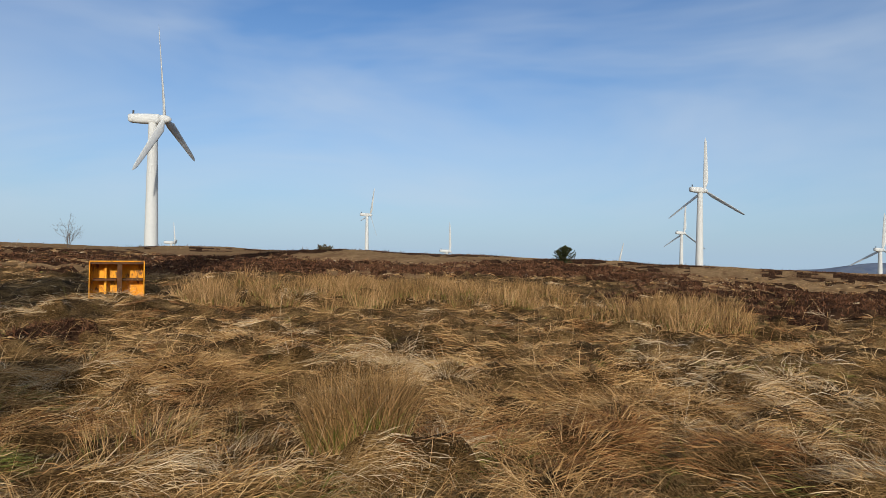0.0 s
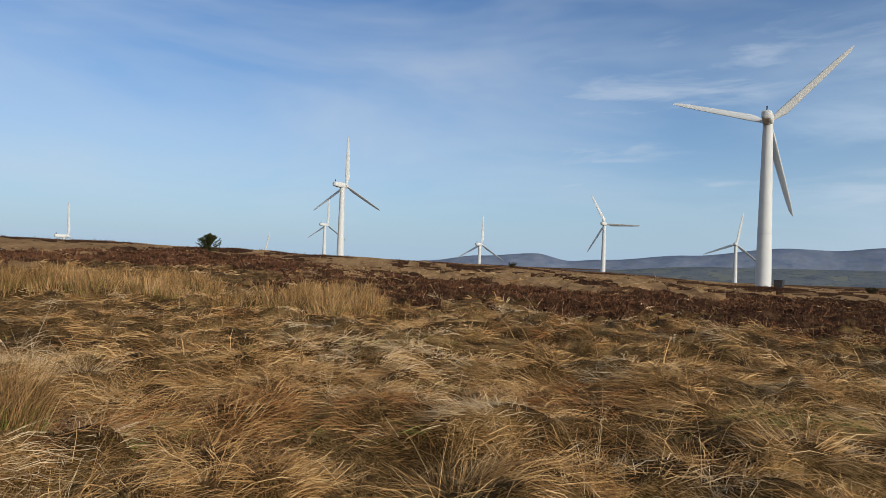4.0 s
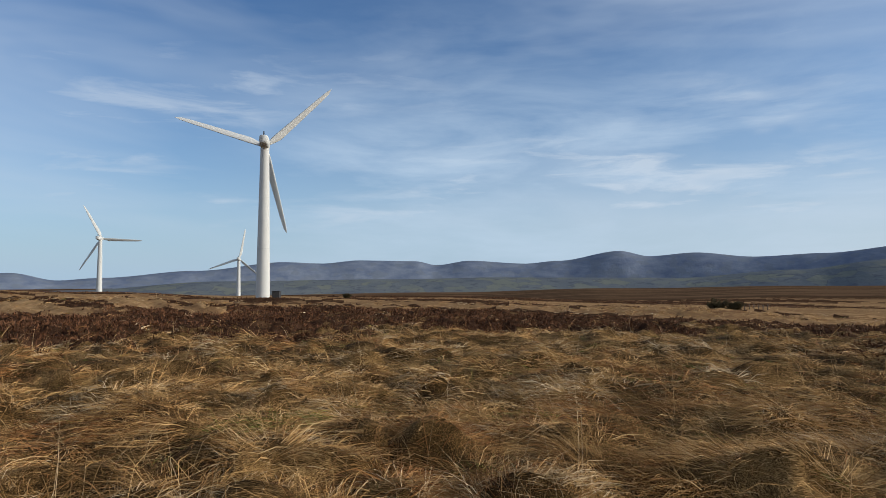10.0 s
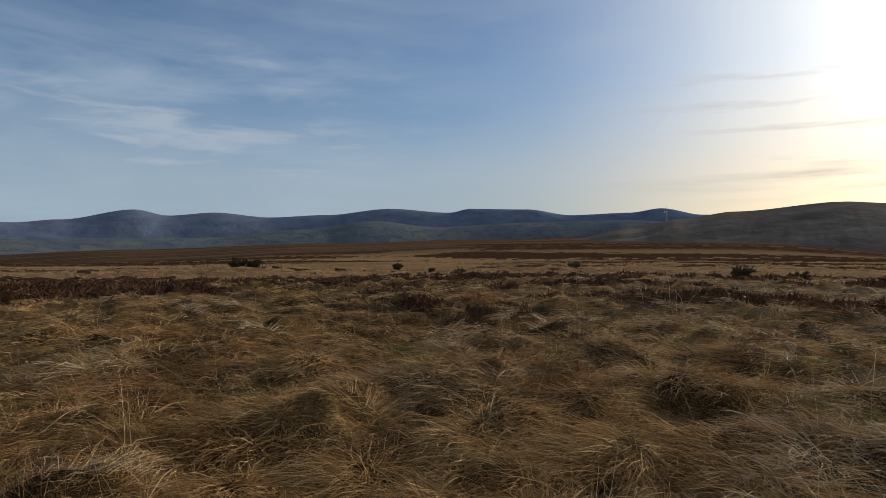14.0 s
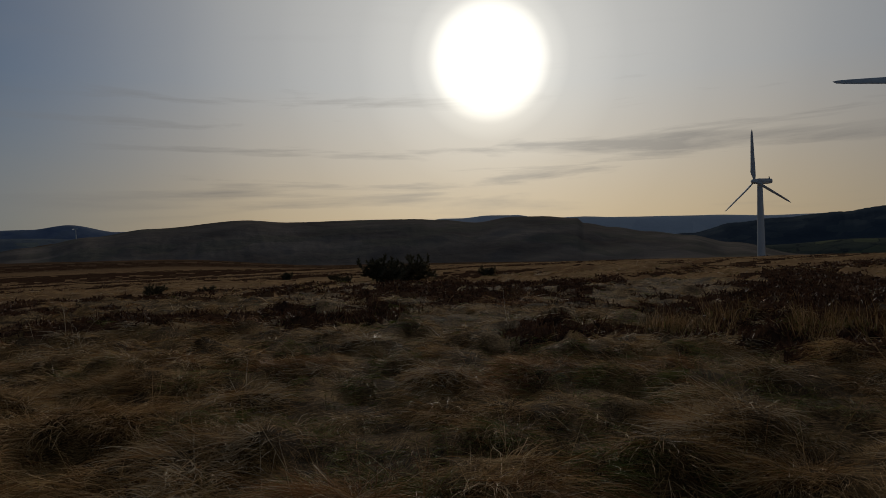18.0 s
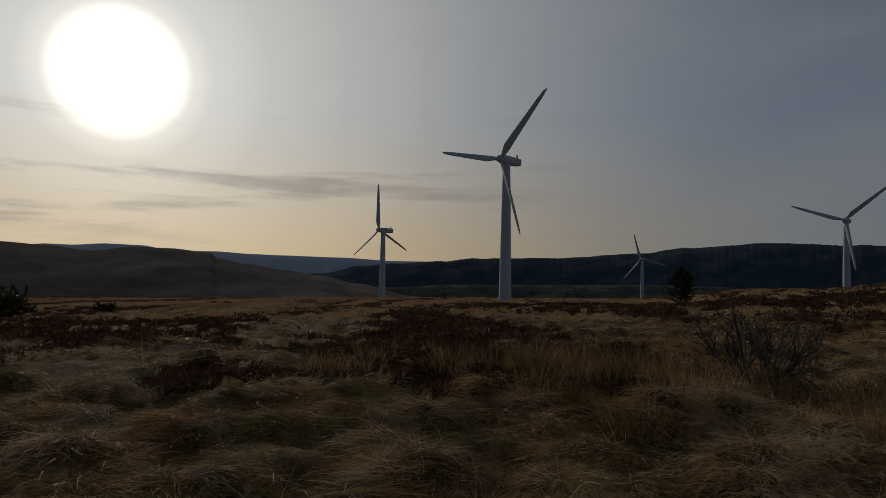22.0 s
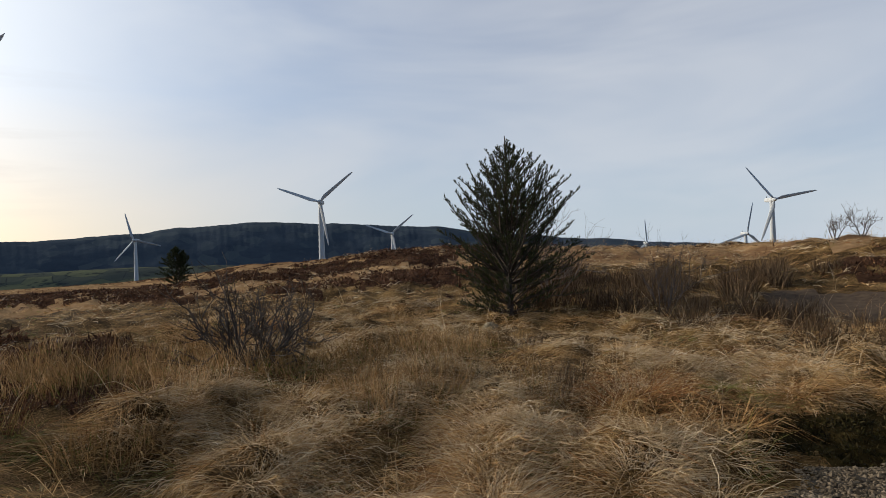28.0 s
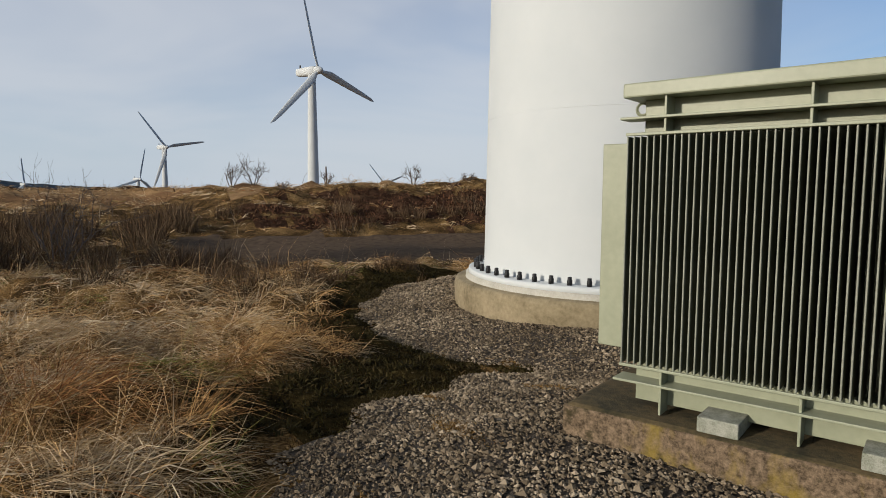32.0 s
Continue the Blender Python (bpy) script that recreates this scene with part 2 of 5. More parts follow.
def far_land(name, a, b, c, scale, hedge=None):
    m, k = material(name)
    p = here(k)
    n = k.noise(k.scaled(p, (1.0, 1.0, 2.5)), scale, 6.0, 0.6)
    f = k.add("ShaderNodeTexVoronoi", {"Vector": k.scaled(p, (1.0, 1.0, 1.0)), "Scale": scale * 2.2}).outputs["Color"]
    v = k.add("ShaderNodeSeparateColor", {0: f}).outputs[0]
    col = k.mix(k.ramp(n, (0.35, 0.0), (0.65, 1.0)), a, b)
    col = k.mix(k.ramp(v, (0.6, 0.0), (0.8, 0.7)), col, c)
    if hedge:
        edge = k.add("ShaderNodeTexVoronoi", {"Vector": p, "Scale": scale * 2.2}, feature="DISTANCE_TO_EDGE").outputs["Distance"]
        col = k.mix(k.ramp(k.math("ADD", edge, k.math("MULTIPLY", k.noise(p, scale * 14), 0.06)), (0.03, 0.8), (0.05, 0.0)), col, hedge)
        col = k.mix(k.ramp(k.noise(k.scaled(p, (1.0, 1.0, 2.5)), scale * 3.1, 5.0, 0.65), (0.57, 0.0), (0.62, 0.8)), col, hedge)
    finish(k, col, 1.0, 0.0, k.noise(p, scale * 5, 5.0, 0.6), 0.35, 0.06 / scale, 0.0)
    return m


MOOR = moor_ground()
HEATH_FLOOR = heath_floor()
FIELD = far_land("valley_field", (0.055, 0.062, 0.055), (0.075, 0.082, 0.062), (0.12, 0.125, 0.07), 0.012, (0.03, 0.035, 0.035))
TURF = thatch()
GRAVEL_BED = plain("gravel_bed", (0.025, 0.02, 0.015), (0.10, 0.08, 0.06), 14, 0.95, 0.0, 0.8, 0.02)
TRACK = plain("track_gravel", (0.055, 0.038, 0.025), (0.12, 0.086, 0.058), 6, 1.0, 0.0, 0.6, 0.02, 0.03)
PEAT = plain("moss_and_peat", (0.016, 0.011, 0.005), (0.050, 0.036, 0.013), 5, 1.0, 0.0, 0.8, 0.03, 0.0)
# heath brown raised a little, with haze painted in
HEATH_HILL = far_land("heath_hill", (0.095, 0.080, 0.068), (0.18, 0.152, 0.125), (0.12, 0.11, 0.085), 0.009)
# forest green tinted blue and lightened for the haze in between
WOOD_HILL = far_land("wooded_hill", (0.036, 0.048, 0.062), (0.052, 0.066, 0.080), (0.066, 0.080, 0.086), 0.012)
# farmland and mountains: distance haze is mixed into their blue-grey base colours
FARM_HILL = far_land("hazy_farm_hill", (0.095, 0.113, 0.135), (0.125, 0.142, 0.15), (0.150, 0.162, 0.135), 0.007, (0.075, 0.088, 0.108))
HAZE_BLUE_HILL = far_land("haze_blue_hill", (0.100, 0.130, 0.195), (0.165, 0.196, 0.25), (0.135, 0.160, 0.20), 0.009)
# the bright haze before these backlit hills is put into their base colour
HAZE_PALE_HILL = far_land("haze_pale_hill", (0.46, 0.47, 0.48), (0.52, 0.53, 0.53), (0.55, 0.55, 0.54), 0.003)
WHITE = plain("turbine_white", (0.415, 0.440, 0.448), (0.465, 0.486, 0.486), 0.25, 0.7, 0.0, 0.0, 0.002, 0.2)
GREY_DARK = plain("dark_metal", (0.03, 0.03, 0.035), (0.06, 0.06, 0.06), 30, 0.5, 0.6)
STRAW = blades("straw_grass", (0.055, 0.025, 0.010), (0.21, 0.112, 0.041), (0.40, 0.238, 0.094), (0.58, 0.382, 0.174), (0.72, 0.525, 0.29), patch=1.6)
PALE = blades("bleached_grass", (0.15, 0.095, 0.045), (0.33, 0.225, 0.115), (0.50, 0.365, 0.205), (0.64, 0.50, 0.32), (0.76, 0.65, 0.47), patch=1.6)
RUST = blades("rusty_grass", (0.055, 0.023, 0.009), (0.19, 0.083, 0.030), (0.34, 0.172, 0.066), (0.49, 0.29, 0.125), patch=1.4)
# gap turf: its own dark moss and grass, plus shade between tussocks
GAP = blades("dark_turf", (0.020, 0.015, 0.006), (0.065, 0.050, 0.016), (0.12, 0.085, 0.028), (0.23, 0.145, 0.055), patch=1.2, through=0.15)
STEMS = blades("dead_stems", (0.028, 0.017, 0.010), (0.066, 0.041, 0.023), (0.125, 0.082, 0.046), (0.23, 0.16, 0.095), patch=0.6, through=0.1)
OLIVE = blades("green_grass", (0.04, 0.045, 0.010), (0.10, 0.11, 0.022), (0.18, 0.18, 0.045), (0.31, 0.28, 0.10), patch=0.6, through=0.1)
RUSH = blades("dry_rush", (0.06, 0.038, 0.014), (0.18, 0.108, 0.042), (0.36, 0.215, 0.093), (0.54, 0.36, 0.185), patch=0.5)
HEATH = blades("heather_sprigs", (0.022, 0.011, 0.007), (0.058, 0.027, 0.015), (0.115, 0.054, 0.028), (0.18, 0.095, 0.05), patch=0.4, through=0.1)
MOSS = blades("moss", (0.009, 0.007, 0.003), (0.020, 0.015, 0.006), (0.038, 0.032, 0.010), (0.075, 0.052, 0.024), patch=1.5, through=0.1)
NEEDLE = blades("spruce_needles", (0.018, 0.023, 0.010), (0.042, 0.05, 0.020), (0.085, 0.085, 0.036), patch=1.0, through=0.15)
GORSE = blades("gorse_leaves", (0.05, 0.042, 0.024), (0.09, 0.078, 0.042), (0.16, 0.12, 0.07), patch=1.0, through=0.1)
BARK = plain("bark", (0.035, 0.026, 0.02), (0.09, 0.07, 0.055), 12, 0.9)
PALE_BARK = plain("pale_bark", (0.07, 0.055, 0.045), (0.15, 0.12, 0.10), 12, 0.9)
CONCRETE = plain("concrete", (0.12, 0.094, 0.052), (0.26, 0.212, 0.132), 3, 0.9, 0.0, 0.4, 0.01)
CONCRETE_NEW = plain("pale_concrete", (0.30, 0.29, 0.24), (0.42, 0.40, 0.35), 6, 0.9, 0.0, 0.4, 0.01)
GREEN = plain("transformer_green", (0.20, 0.215, 0.145), (0.25, 0.265, 0.185), 3, 0.45, 0.0, 0.1, 0.003, 0.4)


def rusted_paint():
    """Yellow paint, chipped and stained with rust in streaks."""
    m, k = material("yellow_paint")
    p = here(k)
    col = k.mix(k.ramp(k.noise(p, 4.0), (0.35, 0.0), (0.65, 1.0)), (0.58, 0.23, 0.008), (0.74, 0.33, 0.012))
    rust = k.noise(k.scaled(p, (1.0, 1.0, 0.35)), 7.0, 6.0, 0.7, 0.4)
    col = k.mix(k.ramp(rust, (0.54, 0.0), (0.62, 0.9)), col, (0.10, 0.04, 0.014))
    finish(k, col, 0.6, 0.0, rust, 0.3, 0.004, 0.3)
    return m


YELLOW = rusted_paint()
RUSTY = plain("rusty_steel", (0.035, 0.018, 0.009), (0.13, 0.055, 0.02), 8, 0.9, 0.0, 0.4)
BOLT = plain("black_bolt", (0.012, 0.012, 0.013), (0.03, 0.03, 0.03), 40, 0.45, 0.5)
# one green split in two: gap shade in the fins, paler on their edges
FIN = plain("shaded_fin_green", (0.05, 0.056, 0.034), (0.10, 0.105, 0.068), 3, 0.6, 0.0, 0.1, 0.003, 0.3)
FIN_EDGE = plain("pale_fin_edge", (0.16, 0.17, 0.13), (0.27, 0.28, 0.225), 5, 0.5, 0.0, 0.1, 0.003, 0.4)
BLOCK = plain("speckled_block", (0.13, 0.14, 0.10), (0.33, 0.33, 0.28), 22, 0.95, 0.0, 0.4, 0.006)
PAD_TOP = plain("mossy_concrete", (0.024, 0.022, 0.010), (0.11, 0.078, 0.036), 3.4, 0.95, 0.0, 0.5, 0.01)


def lichen():
    """Old concrete under blotches of ochre and yellow-green lichen and dark moss."""
    m, k = material("lichen_concrete")
    p = here(k)
    grain = k.noise(p, 42.0, 5.0, 0.7)
    col = k.mix(k.ramp(grain, (0.35, 0.0), (0.65, 1.0)), (0.05, 0.036, 0.022), (0.20, 0.145, 0.095))
    col = k.mix(k.ramp(k.noise(k.scaled(p, (1.0, 1.0, 0.5)), 4.2, 5.0, 0.65), (0.50, 0.0), (0.62, 0.75)), col, (0.20, 0.145, 0.03))
    col = k.mix(k.ramp(k.noise(p, 7.0, 5.0, 0.7), (0.56, 0.0), (0.66, 0.85)), col, (0.035, 0.03, 0.014))
    finish(k, col, 0.95, 0.0, grain, 0.7, 0.012, 0.1)
    return m


LICHEN = lichen()

# ---- the land ----


def knots(az, table):
    """Smooth value at azimuths (degrees) from rows of azimuth, value round the compass."""
    t = np.array(sorted(table), float)
    t = np.vstack([t[-1] - (360, 0), t, t[0] + (360, 0)])
    a = np.mod(az, 360.0)
    i = np.clip(np.searchsorted(t[:, 0], a, side="right") - 1, 0, len(t) - 2)
    f = (a - t[i, 0]) / np.maximum(t[i + 1, 0] - t[i, 0], 1e-6)
    f = f * f * (3 - 2 * f)
    return t[i, 1] * (1 - f) + t[i + 1, 1] * f


# azimuth, elevation of the near skyline in degrees; its distance; the height of the land at 500 m and at 1500 m
SKYLINE = [(0, -0.05), (11, -0.42), (20, -0.75), (35, -1.12), (46, -1.36), (58, -1.85), (75, -1.98), (90, -2.3), (110, -2.4), (140, -2.3),
           (157, -2.3), (172, -2.1), (187, -1.9), (203, -1.7), (214, -1.45), (220, -1.2), (225, -0.45), (238, -0.13), (256, -0.40),
           (262, -0.5), (268, -0.22), (275, 0.04), (282, 0.24), (293, 0.37), (325, 0.2), (340, 0.17), (350, 0.1)]
RIDGE = [(0, 80), (20, 95), (46, 140), (58, 152), (75, 150), (90, 190), (140, 190), (172, 150), (203, 155), (214, 120), (222, 60), (238, 40),
         (262, 36), (272, 27), (300, 27), (320, 60), (340, 75)]
AT_500 = [(325, -18), (353, -6), (20, -18), (35, -27), (46, -17), (57, -25), (75, -25), (90, -18), (105, -13), (120, -9), (140, -9),
          (157, -16), (172, -17), (187, -20), (204, -18), (216, -16), (232, -14), (238, -19), (260, -29), (270, -18), (285, -22)]
AT_1500 = [(325, -60), (20, -70), (57, -70), (75, -58), (90, -34), (105, -21), (120, -11), (130, -6), (143, -6), (157, -35), (190, -45),
           (204, -50), (240, -60), (285, -70)]
START = [(0, 6), (40, 10), (225, 15), (255, 16), (268, 17.2), (300, 17.2), (318, 6)]


def wave(x, y, size, seed):
    """A cheap smooth noise between about -1 and 1."""
    rng = np.random.RandomState(seed)
    total = 0.0
    for _ in range(5):
        a, p, s = rng.rand() * 6.28, rng.rand() * 6.28, (0.6 + 0.9 * rng.rand()) * 6.28 / size
        total = total + np.sin((x * math.cos(a) + y * math.sin(a)) * s + p)
    return total / 2.6


def cells(x, y, size, seed):
    """Distance to the nearest of jittered points on a grid, in cells, and a random number of that point."""
    gx, gy = x / size, y / size
    ix, iy = np.floor(gx), np.floor(gy)
    best, who = np.full(np.shape(x), 9.0), np.zeros(np.shape(x))
    for dx in (-1, 0, 1):
        for dy in (-1, 0, 1):
            cx, cy = ix + dx, iy + dy
            h1 = np.mod(np.sin(cx * 127.1 + cy * 311.7 + seed) * 43758.5453, 1.0)
            h2 = np.mod(np.sin(cx * 269.5 + cy * 183.3 + seed) * 43758.5453, 1.0)
            d = np.hypot(cx + h1 - gx, cy + h2 - gy)
            who = np.where(d < best, h1 * 0.5 + h2 * 0.5, who)
            best = np.minimum(d, best)
    return best, who


def smooth(v, a, b):
    f = np.clip((v - a) / (b - a), 0, 1)
    return f * f * (3 - 2 * f)


# tower x, y, height of the hub, turn of the rotor
TURBINES = [
    (-55.0, 454.7, 28.6, 20), (98.6, 240.6, 27.0, 0), (162.7, 427.1, 17.5, 2), (243.3, 348.5, 6.7, 2), (278.1, 269.1, 20.8, 332),
    (363.2, 239.5, 11.7, 10), (124.8, 75.7, 30.9, 46), (-63.1, -268.7, 22.1, 2), (-64.9, -144.0, 31.4, 318), (-300.6, -408.3, 18.5, 16),
    (-232.1, -185.3, 27.1, 310), (-382.4, -240.9, 16.9, 310), (-574.5, -97.9, 4.7, 4), (-334.0, -0.1, 21.5, 40), (-451.5, -15.2, 7.7, 348),
    (-162.6, 33.5, 31.1, 14), (-418.4, 138.3, 5.3, 288), (-209.6, 484.6, 6.9, 324), (2.9, 436.6, 3.0, 358), (158.1, 570.6, -6.2, 18),
    (1361.8, -1412.9, 66.4, 22), (-65.3, 140.6, 30.7, 11)]
STANDS = [(row[0], row[1], row[2] - 34.9) for row in TURBINES]
TOWER = (-7.665, 2.615)
PAD = (-3.6, 0.0)


def gravel_edge(x, y):
    """Metres outside (+) or inside (-) the edge of the gravel round the tower and the transformer."""
    d = np.minimum(np.hypot(x - TOWER[0], y - TOWER[1]) - 3.05 + 0.34 * smooth(0.3 * (x - TOWER[0]) - 0.95 * (y - TOWER[1]), 2.0, 2.8), (np.hypot((x - PAD[0]) / 1.15, y - PAD[1]) - 2.03))
    return d + 0.10 * wave(x, y, 0.9, 5)


def gravel_mask(x, y):
    return smooth(-gravel_edge(x, y), -0.12, 0.12)


def moss_mask(x, y):
    """1 in the dark mossy hollow between grass and gravel."""
    d = np.hypot((x + 7.1) / 1.6, (y + 0.46) / 0.55) - 1.0
    d = np.minimum(d, np.abs(gravel_edge(x, y) - 0.42) / 0.72 - 0.6 + 0.75 * smooth(x - 0.8 * y, -4.5, -3.7) * smooth(-y, 0.6, 1.1))
    return smooth(-(d + 0.3 * wave(x, y, 0.7, 6)), -0.2, 0.2)


def track_mask(x, y):
    """1 on the gravel track behind the tower."""
    s = -0.978 * (x + 1.92) + 0.208 * (y + 2.18)
    q = 0.208 * (x + 1.92) + 0.978 * (y + 2.18)
    d = np.maximum(np.maximum(np.abs(s - 14.2) - 2.7, -3.2 - q), q - 11.0) + 0.25 * wave(x, y, 2.6, 8)
    return smooth(-d, -0.3, 0.3)


def heath_drift(x, y):
    """Above 0 where heather grows on the open moor, in long drifts that run north-north-east."""
    u, v = 0.906 * x - 0.42 * y, 0.42 * x + 0.906 * y
    r = np.hypot(x, y)
    u = u + 1.6 * wave(x, y, 46.0, 53) + 0.5 * wave(x, y, 11.0, 54)
    # further off the drifts widen, as the land is grazed and cut in larger strips
    uu, vv = u / (1 + np.abs(u) / 50), v / (1 + np.abs(v) / 50)
    away = smooth(r, 34, 60)
    thin = wave(u, v * 0.10, 5.2, 51) * (1 - away) + 1.25 * wave(uu, vv * 0.05, 3.6, 56) * away
    broad = wave(u, v * 0.16, 26.0, 52) * (1 - away) + wave(uu, vv * 0.12, 11.0, 58) * away
    az = np.degrees(np.arctan2(x, y))
    crest = np.exp(-((r - knots(az, RIDGE) + 8) / 16.0) ** 2) * np.exp(-((np.mod(az - 352 + 180, 360) - 180) / 24.0) ** 4)
    return 1.1 * crest + 0.75 * thin + 0.5 * broad + 0.30 * wave(x, y, 2.3, 55) + 0.22 * wave(x, y, 6.1, 57) - 0.40 + 0.16 * (1 - away) + 0.25 * smooth(r, 110, 240)


# dark heather: azimuth, distance, half width in degrees, half depth in metres
HEATHER = [(48, 22.5, 30, 8.5), (84, 19.5, 14, 3.0), (122, 9.9, 4.5, 1.6), (116.5, 11.6, 2.6, 0.8), (112, 15.0, 4, 0.9), (135, 15.0, 9, 1.4), (-32, 10.5, 4, 1.0),
           (-14, 34, 20, 9), (10, 36, 14, 8), (197, 13.0, 17, 4.0), (203, 9.5, 11, 2.0), (238, 25, 14, 4.0), (286, 22.0, 15, 3.4),
           (277, 20.5, 4.5, 1.6), (167, 26, 14, 4.5), (158, 12.5, 6, 1.6), (176, 10.5, 5, 1.2), (215, 40, 12, 8), (302, 22, 6, 3), (236, 37, 13, 5), (204, 52, 15, 9)]


# azimuth, distance at which the heather drifts of the open moor begin
ROWS_FROM = [(0, 27), (60, 24), (85, 15), (100, 11.5), (130, 11), (165, 13), (200, 15), (225, 27), (245, 60), (305, 60), (330, 24)]


def heather_mask(x, y):
    r, az = np.hypot(x, y), np.degrees(np.arctan2(x, y))
    best = np.full(np.shape(x), -9.0)
    for a, d, wa, wd in HEATHER:
        off = np.mod(az - a + 180, 360) - 180
        best = np.maximum(best, 1 - (off / wa) ** 2 - ((r - d) / wd) ** 2)
    beds = smooth(best + 0.55 * wave(x, y, 3.4, 11) + 0.45 * wave(x, y, 1.1, 12), 0.05, 0.45)
    rows = smooth(heath_drift(x, y), -0.05, 0.15) * smooth(r - knots(az, ROWS_FROM), 0.0, 3.0) * (1 - smooth(r, 34, 40))
    return np.maximum(beds, rows) * (1 - track_mask(x, y)) * (1 - gravel_mask(x, y))


def mound(x, y):
    """The gravel is heaped a little over the moor."""
    return 0.24 * smooth(-gravel_edge(x, y), -0.5, 1.3) + 0.12 * track_mask(x, y)


def land_z(x, y):
    """The lie of the land without its tussocks."""
    x, y = np.asarray(x, float), np.asarray(y, float)
    r = np.hypot(x, y)
    az = np.degrees(np.arctan2(x, y))
    ridge = knots(az, RIDGE)
    z1 = 1.5 + ridge * np.tan(np.radians(knots(az, SKYLINE)))
    z2, z3 = knots(az, AT_500), knots(az, AT_1500)
    start = knots(az, START)
    rise = np.clip((r - start) / (ridge - start), 0, 1)
    near = z1 * rise
    mid = z1 + (z2 - z1) * np.clip((r - ridge) / (500 - ridge), 0, 1) ** 1.15
    far = z2 + (z3 - z2) * np.clip((r - 500) / 1000, 0, 1)
    out = z3 + (-80 - z3) * smooth(r, 1500, 4200)
    z = np.where(r < ridge, near, np.where(r < 500, mid, np.where(r < 1500, far, out)))
    for px, py, pz in STANDS:
        d = np.hypot(x - px, y - py)
        z = z + (pz - z) * np.exp(-(d / (14 + 0.08 * math.hypot(px, py))) ** 2)
    return z + mound(x, y) + 0.06 * wave(x, y, 5.0, 2) * smooth(r, 1, 4) + 0.25 * wave(x, y, 24.0, 3) * smooth(r, 15, 40) * (1 - smooth(r, 60, 140))


def tussocks(x, y):
    """Height of the grass hummocks and heather cushions over the land."""
    d, who = cells(x + 0.15 * wave(x, y, 1.3, 21), y + 0.15 * wave(x, y, 1.3, 22), 0.82, 1.0)
    d2, _ = cells(x, y, 0.42, 4.0)
    h = (0.02 + 0.24 * who) * (0.5 + 0.5 * np.cos(np.clip(d / 0.78, 0, 1) * math.pi)) + 0.045 * (1 - smooth(d2, 0.0, 0.65)) + 0.05 * (1 + wave(x, y, 1.7, 23))
    d3, who3 = cells(x, y, 0.6, 7.0)
    heath = (0.10 + 0.30 * who3) * np.sqrt(np.clip(1 - (d3 / 0.75) ** 2, 0, 1))
    m = heather_mask(x, y)
    r = np.hypot(x, y)
    cushion, lump = cells(x, y, 0.24, 12.0)
    wet = moss_mask(x, y)
    h = (h * (1 - 0.75 * wet) * smooth(gravel_edge(x, y), 0.05, 0.55) + wet * smooth(gravel_edge(x, y), 0.10, 0.35) * (0.02 + 0.10 * lump) * np.sqrt(np.clip(1 - (cushion / 0.8) ** 2, 0, 1))) * (1 - m) + heath * m
    return h * (1 - gravel_mask(x, y)) * (1 - track_mask(x, y)) * (1 - smooth(r, 45, 80))


def ground_z(x, y):
    return land_z(x, y) + tussocks(x, y)


def mesh_of(name, verts, faces, material, smooth_faces=True):
    me = bpy.data.meshes.new(name)
    verts, faces = np.asarray(verts, np.float32), np.asarray(faces, np.int32)
    n, c = faces.shape
    me.vertices.add(len(verts))
    me.vertices.foreach_set("co", verts.ravel())
    me.loops.add(n * c)
    me.loops.foreach_set("vertex_index", faces.ravel())
    me.polygons.add(n)
    me.polygons.foreach_set("loop_start", np.arange(0, n * c, c, dtype=np.int32))
    me.polygons.foreach_set("use_smooth", np.full(n, smooth_faces))
    me.update(calc_edges=True)
    me.materials.append(material)
    return me


def sheet(rows, columns, closed):
    """Quads of a grid of vertices, row by row."""
    i, j = np.meshgrid(np.arange(rows - 1), np.arange(columns if closed else columns - 1), indexing="ij")
    i, j = i.ravel(), j.ravel()
    k = (j + 1) % columns
    return np.stack([i * columns + j, i * columns + k, (i + 1) * columns + k, (i + 1) * columns + j], 1)


def make_ground():
    radii = [0.0005]
    while radii[-1] < 4850:
        radii.append(radii[-1] * 1.028 + 0.03)
    radii, turn = np.array(radii), np.radians(np.arange(0, 360, 0.5))
    rr, aa = np.meshgrid(radii, turn, indexing="ij")
    x, y = 0.4 + rr * np.sin(aa), 0.7 + rr * np.cos(aa)
    me = mesh_of("ground", np.stack([x, y, ground_z(x, y)], -1).reshape(-1, 3), sheet(len(radii), len(turn), True)[:, ::-1], MOOR)
    for m in (GRAVEL_BED, TRACK, PEAT, TURF, HEATH_FLOOR):
        me.materials.append(m)
    cx, cy = ((v[:-1] + v[1:]) / 2 for v in (x, y))
    kind = np.where(gravel_mask(cx, cy) > 0.5, 1, np.where(track_mask(cx, cy) > 0.5, 2, np.where(moss_mask(cx, cy) > 0.5, 3,
                    np.where((heather_mask(cx, cy) > 0.35) | ((heath_drift(cx, cy) > 0) & (np.hypot(cx, cy) > 36) & (np.hypot(cx, cy) < 700)), 5,
                             np.where(np.hypot(cx, cy) + 3 * wave(cx, cy, 6.0, 71) < 27, 4, 0)))))
    me.polygons.foreach_set("material_index", kind.ravel().astype(np.int32))
    tagged(new("ground", me), "rough moorland of straw-coloured grass, moss and dark heather", "moorland", kind="structure")


